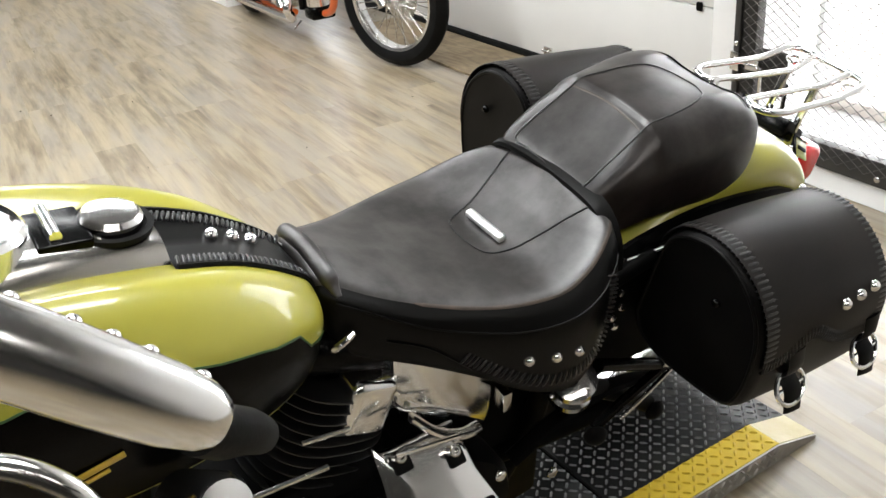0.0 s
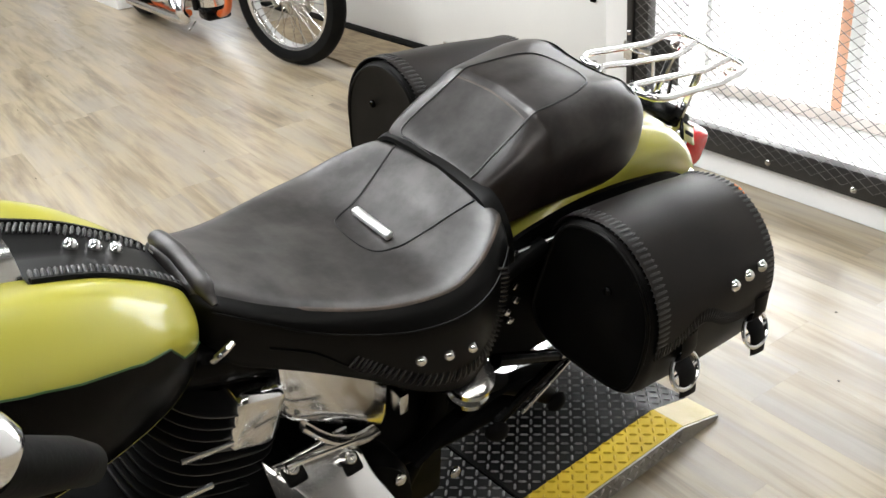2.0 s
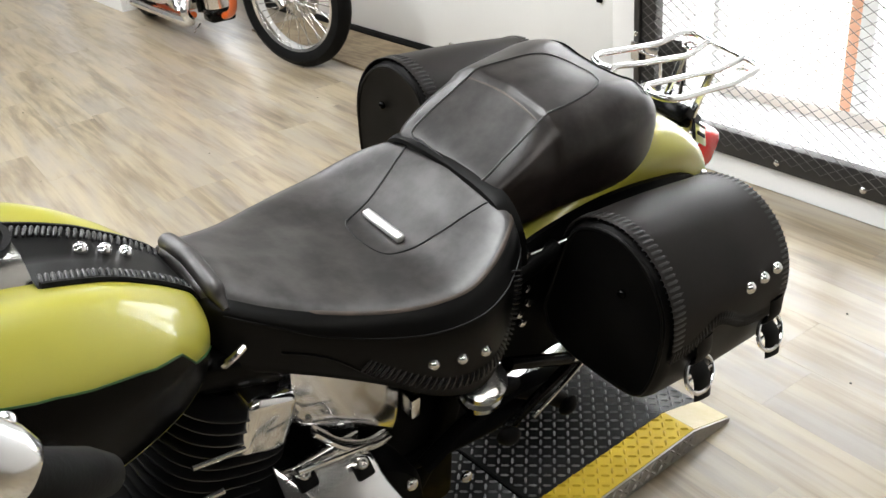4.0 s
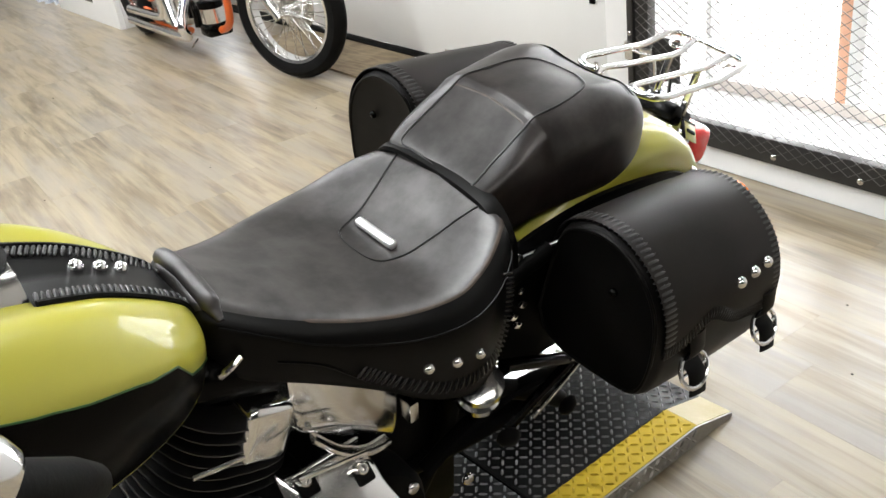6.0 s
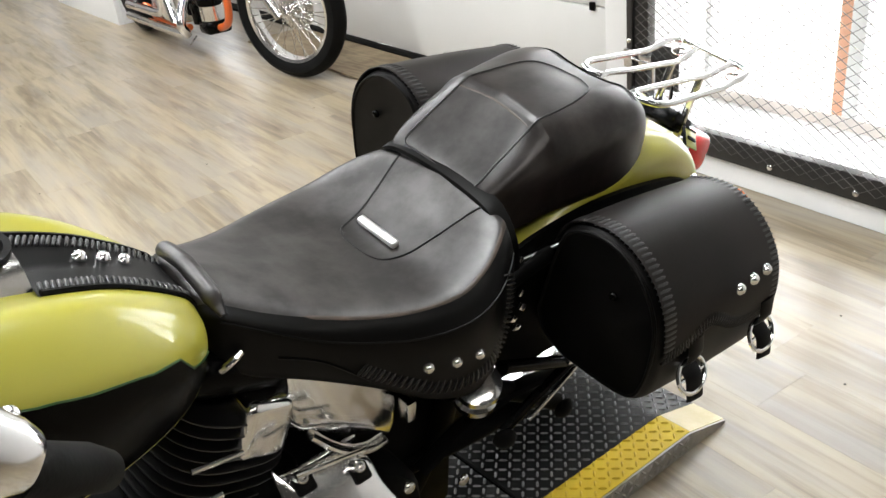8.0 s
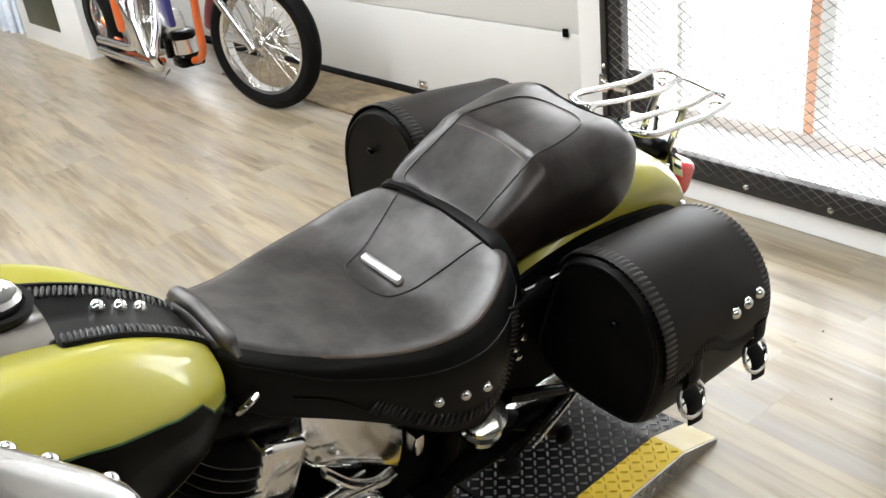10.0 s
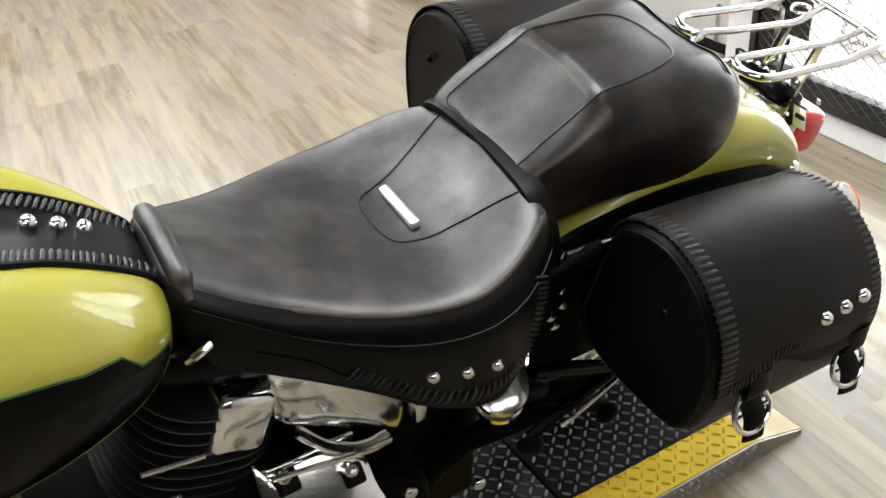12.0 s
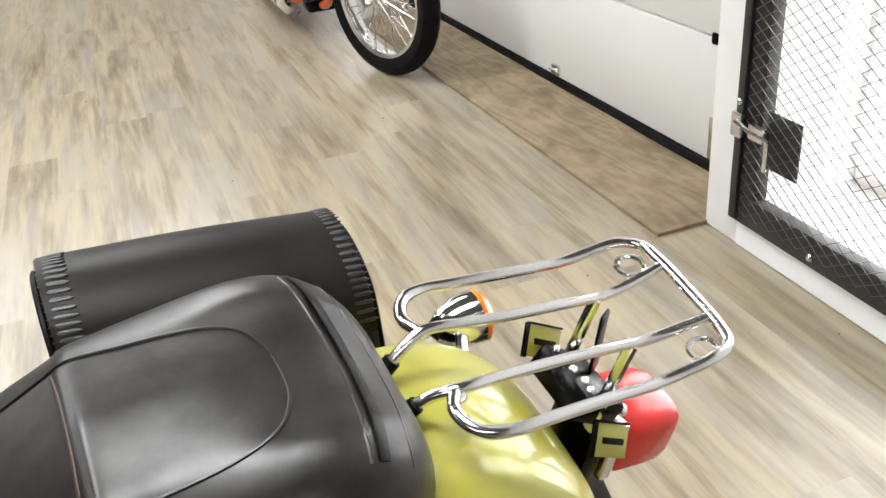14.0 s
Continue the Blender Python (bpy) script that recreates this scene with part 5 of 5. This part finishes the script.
# nothing is cut out: black boxes stand for the shaded recesses
for x, z, w in ((-0.245, 0.582, 0.014), (-0.172, 0.556, 0.013), (-0.160, 0.470, 0.018), (-0.268, 0.470, 0.018)):
    part("cutout", boxed(x - w, x + w, -0.0165, -0.002, z - w, z + w, bevel=0.004, m=cv_m), RUBBER, cover, "black box painting the dark of a recess")
    part("socket_bolt", lathed([(0.0085, 0.0), (0.0085, 0.020), (0.0065, 0.022), (0.0045, 0.022), (0.004, 0.015)], cv_m @ Matrix.Translation((x - 0.004, -0.010, z + 0.010)) @ pose(0, 0, 0, 90, 0, 0), 16), WORN_CHROME, cover)
oval = [(0.090 * math.cos(q), 0.033 * math.sin(q)) for q in np.linspace(0, 2 * math.pi, 41)[:-1]]
ov_m = Matrix.Translation((-0.238, -0.250, 0.478)) @ pose(0, 0, 0, -50, 0, 0) @ pose(0, 0, 0, 0, 14, 0)
bm = bmesh.new()
grid_faces(bm, [[ov_m @ Vector((x * s, y, z * s)) for x, z in oval] for y, s in ((0.006, 0.96), (0.0, 1.0), (-0.006, 0.98), (-0.010, 0.85), (-0.011, 0.4))])
derby = part("derby_plate", bm, WORN_CHROME, bike, "oval brushed chrome plate")
bm = bmesh.new()
for k in range(11):
    for d in (-0.011, 0.0, 0.011):
        if (k - 5) ** 2 / 27 + (d / 0.026) ** 2 < 1:
            dome(bm, ov_m @ Vector((-0.075 + 0.015 * k, -0.0115, d)), ov_m.to_3x3() @ Vector((0, -1, 0)), 0.0020, 0.5)
part("grip_dots", bm, CHROME, derby, "rows of small dots")
tagged(bpy.data.objects["grip_dots"], kind="stuff")
for p in ((-0.083, -0.165, 0.425), (0.028, -0.155, 0.345)):
    part("pivot_bolt", domed(p, (0, -1, 0.1), 0.009, 0.5), WORN_CHROME, bike)
part("filter_can", lathed([(0.02, -0.05), (0.04, -0.048), (0.043, 0.03), (0.036, 0.045), (0.012, 0.052)], Matrix.Translation((-0.495, -0.215, 0.715)) @ pose(0, 0, 0, 60, 0, 20) @ Matrix.Scale(0.85, 4), 28), CHROME, bike, "round chrome cap")
part("tank_fitting", tubed(smooth_line([(-0.286, -0.09, 0.715), (-0.275, -0.098, 0.728), (-0.262, -0.095, 0.733)], 8), 0.0045, 8), CHROME, bike)
for x, z, w in ((0.145, 0.682, 0.005), (0.142, 0.650, 0.008), (0.157, 0.594, 0.007), (0.140, 0.580, 0.006), (0.148, 0.560, 0.006), (0.152, 0.622, 0.004)):
    part("side_fastener", boxed(-w, w, -0.006, 0.004, -0.006, 0.006, bevel=0.003, m=Matrix.Translation((x, -0.123, z)) @ pose(0, 0, 0, 0, 35, 0)), CHROME, bike, "small chrome fastener")

# left handlebar end: a thick chrome grip with a row of domes for lamp reflections, the black rubber end behind it, and
# a bent lever
bar = part("handlebar", tubed(smooth_line([(-0.90, 0.0, 1.02), (-0.93, -0.14, 1.08), (-0.88, -0.30, 1.17), (-0.78, -0.410, 1.235), (-0.66, -0.459, 1.232)], 30), 0.0125, 12), CHROME, bike)
G0, G1 = Vector((-0.645, -0.466, 1.2225)), Vector((-0.541, -0.512, 1.136))
ax = G1 - G0
grip = part("grip", tubed([G0 + ax * f for f in (-0.10, 0.0, 0.15, 0.35, 0.6, 0.82, 0.93, 0.985, 1.0)], [0.013, 0.0165, 0.0190, 0.0200, 0.0198, 0.0185, 0.0160, 0.0125, 0.010], 28), CHROME, bar, "thick polished chrome hand grip")
far_side = (Vector((0.35, 0.80, 0.55)) - ax.normalized() * ax.normalized().dot(Vector((0.35, 0.80, 0.55)))).normalized()
# added domes imitate the row of lamp reflections on the chrome
for f, rr in ((0.12, 0.0185), (0.30, 0.0197), (0.48, 0.0199), (0.60, 0.0198), (0.72, 0.0192), (0.90, 0.0168)):
    part("lamp_glint_dome", domed(G0 + ax * f + far_side * (rr - 0.0012), far_side, 0.0042, 0.8), CHROME, grip, "small dome standing in for a lamp reflection")
part("grip_end", tubed([Vector((-0.550, -0.500, 1.126)), Vector((-0.538, -0.490, 1.108)), Vector((-0.517, -0.463, 1.070)), Vector((-0.506, -0.452, 1.050)), Vector((-0.502, -0.448, 1.044))], [0.012, 0.0138, 0.0128, 0.0112, 0.007], 20), RUBBER, bar, "black rubber end of the grip")
part("clutch_lever", tubed(smooth_line([(-0.72, -0.30, 1.06), (-0.66, -0.345, 1.025), (-0.629, -0.361, 1.013), (-0.612, -0.372, 1.002), (-0.600, -0.382, 0.988), (-0.592, -0.392, 0.965), (-0.588, -0.398, 0.930)], 30), 0.0085, 10, flat=0.8), WORN_CHROME, bar, "bent chrome lever")
# side stand
part("side_stand", tubed(smooth_line([(-0.28, -0.14, 0.16), (-0.22, -0.2, 0.10), (-0.10, -0.255, 0.055)], 12), 0.011, 10), BLACK_PAINT, bike)


# ---- the far chopper motorcycle ----
chop = thing("motorcycle", pose(1.305, 5.20, 0, 0, 0, 0), "orange chopper motorcycle with chrome engine and spoked wheels", "motorcycle")


def spoked_wheel(name, m, r, tw, parent, spokes=28):
    """A wheel about z, moved by m: tyre, rim, hub, spokes and disc."""
    w = part(name, lathed([(0.02, -0.05), (0.032, -0.05), (0.026, -0.03), (0.026, 0.03), (0.032, 0.05), (0.02, 0.05)], m, 20), CHROME, parent)
    rr = r - tw * 0.95
    prof = [(rr - 0.006, -tw * 0.38), (rr + 0.01, -tw * 0.5), (r - tw * 0.4, -tw * 0.54), (r - tw * 0.12, -tw * 0.36), (r, -tw * 0.08), (r, tw * 0.08), (r - tw * 0.12, tw * 0.36), (r - tw * 0.4, tw * 0.54), (rr + 0.01, tw * 0.5), (rr - 0.006, tw * 0.38)]
    part("tyre", hooped(prof, m, 72), RUBBER, w)
    part("rim", hooped([(rr - 0.016, -tw * 0.38), (rr + 0.003, -tw * 0.43), (rr + 0.003, tw * 0.43), (rr - 0.016, tw * 0.38), (rr - 0.024, 0)], m, 60), CHROME, w)
    for k in range(spokes):
        a = 2 * math.pi * k / spokes
        s = 1 if k % 2 else -1
        sw = 0.5 if (k // 2) % 2 else -0.5
        part("spoke", tubed([m @ Vector((0.03 * math.cos(a + sw), 0.03 * math.sin(a + sw), 0.04 * s)), m @ Vector(((rr - 0.018) * math.cos(a), (rr - 0.018) * math.sin(a), 0.008 * s))], 0.0023, 5), WORN_CHROME, w)
    part("brake_disc", hooped([(0.05, 0.044), (0.115, 0.045), (0.115, 0.049), (0.05, 0.050)], m, 40), WORN_CHROME, w)
    return w


FW_R = 0.345
fw_c = Vector((0.102, -1.944, FW_R))
fw_m = Matrix.Translation(fw_c) @ pose(0, 0, 0, 0, 0, 22.4) @ pose(0, 0, 0, 0, 90, 0)
spoked_wheel("front_wheel", fw_m, FW_R, 0.085, chop, 40)
rw_m = Matrix.Translation((-0.035, 0.055, 0.31)) @ pose(0, 0, 0, 0, 90, 0)
spoked_wheel("rear_wheel", rw_m, 0.31, 0.17, chop, 36)
steer = pose(0, 0, 0, 0, 0, 22.4)
for s in (-1, 1):
    o = steer @ Vector((s * 0.085, 0, 0))
    up = steer @ Vector((s * 0.085, 0.62, 0.86))
    part("fork_leg", tubed([fw_c + o + Vector((0, 0, -0.02)), fw_c + o + (up - o) * 0.45, fw_c + up], [0.024, 0.024, 0.019], 14), WORN_CHROME, chop, "polished fork leg")
part("front_fender", tubed([fw_m @ Vector((0.37 * math.cos(a), 0.37 * math.sin(a), 0)) for a in np.linspace(radians(100), radians(215), 20)], 0.05, 12, flat=0.2), MAROON, chop)
part("brake_caliper", boxed(0.05, 0.10, -0.06, 0.06, -0.03, 0.04, bevel=0.012, m=Matrix.Translation(fw_c + Vector((0.0, 0.10, 0.02))) @ steer), WORN_CHROME, chop)
for pts, r, mat in (
    ([(0.0, -1.45, 0.85), (0.0, -1.38, 0.45), (0.0, -1.33, 0.22), (0.0, -1.0, 0.14)], 0.022, ORANGE),
    ([(0.06, -0.85, 0.14), (0.09, -0.4, 0.13), (0.10, 0.0, 0.31)], 0.02, ORANGE),
    ([(-0.06, -0.85, 0.14), (-0.09, -0.4, 0.13), (-0.10, 0.0, 0.31)], 0.02, ORANGE),
    ([(-0.08, 0.0, 0.31), (-0.06, -0.25, 0.55), (0.0, -0.5, 0.72), (0.0, -1.35, 0.9)], 0.02, ORANGE),
):
    part("frame_tube", tubed(smooth_line(pts, 20), r, 10), mat, chop)
part("fuel_tank", boxed(-0.12, 0.12, -1.2, -0.65, 0.82, 1.0, bevel=0.07, segments=3), BLUE, chop)
part("rear_fender", tubed([(-0.035, 0.055 + 0.36 * math.sin(q), 0.31 + 0.36 * math.cos(q)) for q in np.linspace(-1.1, 1.1, 24)], 0.10, 14, flat=0.2), ORANGE, chop)
eng = part("engine", boxed(-0.12, 0.12, -0.9, -0.35, 0.17, 0.42, bevel=0.05, segments=3), WORN_CHROME, chop, "chrome V-twin engine")
for cy, tl in ((-0.58, 22), (-0.72, -22)):
    cm = Matrix.Translation((0, cy, 0.4)) @ pose(0, 0, 0, -tl, 0, 0)
    prof = []
    for k in range(10):
        prof += [(0.062, 0.02 * k), (0.085, 0.02 * k + 0.004), (0.085, 0.02 * k + 0.009), (0.062, 0.02 * k + 0.013)]
    part("cylinder", lathed(prof, cm, 28), WORN_CHROME, eng)
    part("rocker_box", boxed(-0.09, 0.09, -0.08, 0.08, 0.2, 0.27, bevel=0.02, m=cm), CHROME, eng)
part("oil_filter", lathed([(0.02, -0.06), (0.05, -0.06), (0.052, 0.05), (0.03, 0.06)], Matrix.Translation((-0.03, -1.0, 0.24)), 24), BLACK_PAINT, chop)
reg = part("starter_cover", boxed(-0.08, 0.07, -1.20, -1.06, 0.14, 0.21, bevel=0.018), BLACK_PAINT, chop, "black lower cover")
part("chrome_canister", lathed([(0.02, 0.0), (0.066, 0.004), (0.066, 0.085), (0.02, 0.09)], Matrix.Translation((-0.01, -1.13, 0.211)), 26), CHROME, reg, "chrome canister")
part("canister_lid", lathed([(0.066, 0.0), (0.074, 0.004), (0.074, 0.034), (0.06, 0.042), (0.01, 0.044)], Matrix.Translation((-0.01, -1.13, 0.300)), 26), BLACK_PAINT, reg, "black canister lid")
part("oil_tank", lathed([(0.02, 0.0), (0.085, 0.012), (0.09, 0.05), (0.09, 0.22), (0.075, 0.255), (0.02, 0.265)], Matrix.Translation((-0.05, -0.40, 0.27)), 30), ORANGE, chop, "orange oil tank")
part("blue_side_cover", boxed(-0.10, -0.06, -1.22, -1.08, 0.38, 0.70, bevel=0.012, segments=2), BLUE, chop, "dark blue side panel")
part("air_cleaner", lathed([(0.02, -0.03), (0.085, -0.025), (0.09, 0.01), (0.07, 0.03), (0.01, 0.035)], Matrix.Translation((-0.15, -0.66, 0.55)) @ pose(0, 0, 0, 0, -90, 0), 30), CHROME, chop)
part("cam_cover", lathed([(0.02, -0.03), (0.105, -0.02), (0.11, 0.01), (0.08, 0.028), (0.01, 0.032)], Matrix.Translation((-0.14, -0.72, 0.30)) @ pose(0, 0, 0, 0, -90, 0), 30), CHROME, chop)
for k in range(4):
    part("pushrod_tube", tubed([(-0.13, -0.74 + 0.03 * k, 0.36), (-0.10, -0.84 + 0.11 * k, 0.62)], 0.012, 10), CHROME, chop)
part("fork_slider", tubed([(-0.18, -0.98, 0.22), (-0.17, -0.86, 0.40), (-0.13, -0.80, 0.52)], 0.03, 12), WORN_CHROME, chop)
for pipe in (
    [(-0.10, -0.66, 0.62), (-0.17, -0.72, 0.50), (-0.155, -0.76, 0.34), (-0.155, -0.72, 0.245), (-0.155, -0.60, 0.215), (-0.155, -0.4, 0.207), (-0.155, -0.02, 0.198)],
    [(-0.06, -0.95, 0.50), (-0.12, -1.04, 0.36), (-0.19, -1.10, 0.22), (-0.155, -1.06, 0.155), (-0.155, -0.92, 0.138), (-0.155, -0.5, 0.130), (-0.155, 0.02, 0.122)],
):
    part("exhaust_pipe", tubed(smooth_line(pipe, 40), 0.027, 14), CHROME, chop, "chrome exhaust pipe")
part("side_stand", tubed(smooth_line([(-0.09, -1.02, 0.12), (-0.13, -1.03, 0.09), (-0.13, -1.00, 0.075)], 8), 0.005, 8), WORN_CHROME, chop)
part("seat", boxed(-0.14, 0.14, -0.5, -0.1, 0.62, 0.70, bevel=0.035, segments=3), LEATHER, chop)

# white plinth with a dark opening beyond the chopper
plinth = thing("display_plinth", pose(1.155, 5.58, 0, 0, 0, 2), "white painted display cabinet with a dark opening", "cabinet")
part("side", boxed(0.0, 0.04, 0.0, 1.5, 0.0, 0.9, bevel=0.004), WALL_PAINT, plinth)
part("front_panel", boxed(0.0405, 0.62, 0.0, 0.04, 0.0, 0.9, bevel=0.004), WALL_PAINT, plinth)
part("top", boxed(-0.01, 0.63, -0.01, 1.51, 0.9, 0.93, bevel=0.004), WALL_PAINT, plinth)
# no opening is cut; a flat panel paints the shade inside it
part("opening_shade", boxed(-0.006, -0.001, 0.50, 1.26, 0.145, 0.60, bevel=0.002), SCREEN_DARK, plinth, "flat dark panel for the shade in the opening")

# cloth bundle on the floor beside the plinth
bm = bmesh.new()
rows = []
for i in range(18):
    f = i / 17
    r = 1.0 - 0.30 * f ** 2 if f < 0.97 else 0.30
    ring = []
    for q in np.linspace(0, 2 * math.pi, 97)[:-1]:
        fold = 1 + (0.06 * math.sin(17 * q) + 0.03 * math.sin(29 * q + 1.0)) * (1 - 0.7 * f)
        cx, cy = (math.copysign(abs(v) ** 0.4, v) for v in (math.cos(q), math.sin(q)))
        ring.append((1.42 + 0.36 * r * fold * cx, 8.32 + 1.02 * r * fold * cy, 0.95 * f))
    rows.append(ring)
grid_faces(bm, rows)
tagged(mesh_object("draped_cover", bm, CLOTH), "pale blue-grey cloth draped on the floor", "cloth")

# another bike's wheel, parked far off
far_bike = thing("motorcycle", pose(0.02, 8.62, 0), "black motorcycle parked far off by the back wall", "motorcycle")
spoked_wheel("wheel", Matrix.Translation((0, 0, 0.32)) @ pose(0, 0, 0, 0, 90, 0), 0.32, 0.15, far_bike, 20)
part("rear_fender", tubed([(0, 0.36 * math.sin(q), 0.32 + 0.36 * math.cos(q)) for q in np.linspace(-1.2, 1.3, 20)], 0.09, 12, flat=0.2), BLACK_PAINT, far_bike)
part("tail_frame", tubed([(0.1, 0.0, 0.32), (0.1, 0.5, 0.36), (0.06, 0.9, 0.4)], 0.02, 8), BLACK_PAINT, far_bike)


# torn patch of vinyl beside the ramp: bare patch and curled flaps
def sheet(name, outline, z, material, label, lift=0.0, thick=0.0016):
    """A torn sheet: straight ragged edges, one side curling up."""
    jag = random.Random(int(1000 * abs(outline[0][0])))
    pts = []
    outline = [(x + 0.020, y - 0.004) for x, y in outline]
    for k, (x, y) in enumerate(outline):
        x2, y2 = outline[(k + 1) % len(outline)]
        for f in (0.0, 0.2, 0.4, 0.6, 0.8):
            a = 0.0 if f == 0 else 0.0022
            pts.append((x + (x2 - x) * f + jag.uniform(-a, a), y + (y2 - y) * f + jag.uniform(-a, a)))
    n = len(pts)
    cx, cy = sum(p[0] for p in pts) / n, sum(p[1] for p in pts) / n
    bm = bmesh.new()
    rows = []
    for s, low in ((0.2, True), (0.95, True), (1.0, True), (1.0, False), (0.95, False), (0.75, False), (0.45, False), (0.1, False)):
        rows.append([(cx + (x - cx) * s, cy + (y - cy) * s, max(0.0006, z + lift * max(0.0, s - 0.45) * max(0.0, math.cos(math.atan2(y - cy, x - cx) - 2.9)) - (thick if low else 0.0))) for x, y in pts])
    grid_faces(bm, rows)
    return tagged(mesh_object(name, bm, material), label, "floor patch")


sheet("bare_floor_patch", [(0.27, -0.035), (0.355, -0.045), (0.42, -0.085), (0.470, -0.140), (0.455, -0.205), (0.435, -0.30), (0.40, -0.335), (0.30, -0.37), (0.22, -0.36), (0.12, -0.30), (0.13, -0.19), (0.20, -0.13)], 0.0012, SUBFLOOR, "bare brown patch where the vinyl has torn off", 0.0, 0.001)
sheet("torn_vinyl_flap", [(0.345, -0.070), (0.318, -0.135), (0.280, -0.198), (0.274, -0.250), (0.278, -0.292), (0.322, -0.309), (0.388, -0.297), (0.399, -0.240), (0.412, -0.150), (0.40, -0.09)], 0.0040, PLANK, "torn curling piece of grey vinyl plank", 0.014)
sheet("torn_vinyl_flap", [(0.402, -0.120), (0.470, -0.125), (0.462, -0.180), (0.413, -0.262), (0.408, -0.19)], 0.0036, PLANK, "torn curling piece of grey vinyl plank", 0.008)
sheet("torn_vinyl_flap", [(0.21, -0.20), (0.23, -0.25), (0.20, -0.30), (0.13, -0.30), (0.12, -0.22)], 0.0036, PLANK, "torn curling piece of grey vinyl plank", 0.008)
bm = bmesh.new()
lathe(bm, [(0.020, 0.0008), (0.019, 0.0018), (0.004, 0.0020)], Matrix.Translation((0.555, -0.158, 0.0)) @ Matrix.Diagonal((1.0, 0.62, 1.0, 1.0)), 24)
scar = tagged(mesh_object("floor_scar", bm, SCAR), "brown knot-like scar in the floor", "floor mark")
part("scar_rim", tubed([(0.555 + 0.027 * math.cos(q), -0.158 + 0.018 * math.sin(q), 0.0010) for q in np.linspace(0.6, 3.6, 16)], 0.0018, 6), SCAR, scar)
specks = bmesh.new()
rng = random.Random(8)
for x, y in [(1.063, -0.067), (1.459, -0.207), (1.471, -0.384), (0.50, -0.25), (1.3, 0.1)] + [(rng.uniform(-1.5, 1.7), rng.uniform(-0.6, 6)) for _ in range(28)]:
    r = rng.uniform(0.0018, 0.0045)
    lathe(specks, [(r, -0.001), (r * 0.9, 0.0012), (r * 0.3, 0.002)], Matrix.Translation((x, y, 0.0005)), 7)
sp = tagged(mesh_object("floor_grit", specks, DIRT), "small dark specks of grit on the floor", "grit", kind="stuff")


# ---- floor planks, the pieces of the floor ----
PW, PL = 0.178, 1.22
plank_bm = boxed(-PW / 2 + 0.00015, PW / 2 - 0.00015, -PL / 2 + 0.00015, PL / 2 - 0.00015, -0.003, 0.0)
plank_me = bpy.data.meshes.new("plank")
plank_bm.to_mesh(plank_me)
plank_bm.free()
plank_me.materials.append(PLANK)
stagger = random.Random(4)
for i in range(30):
    x = 1.752 - PW / 2 - i * PW
    start = stagger.uniform(0, PL)
    for j in range(10):
        y = -1.9 + start + PL * j
        ob = new("plank", plank_me)
        ob.location = (x, y, 0.0)
        ob.parent = floor
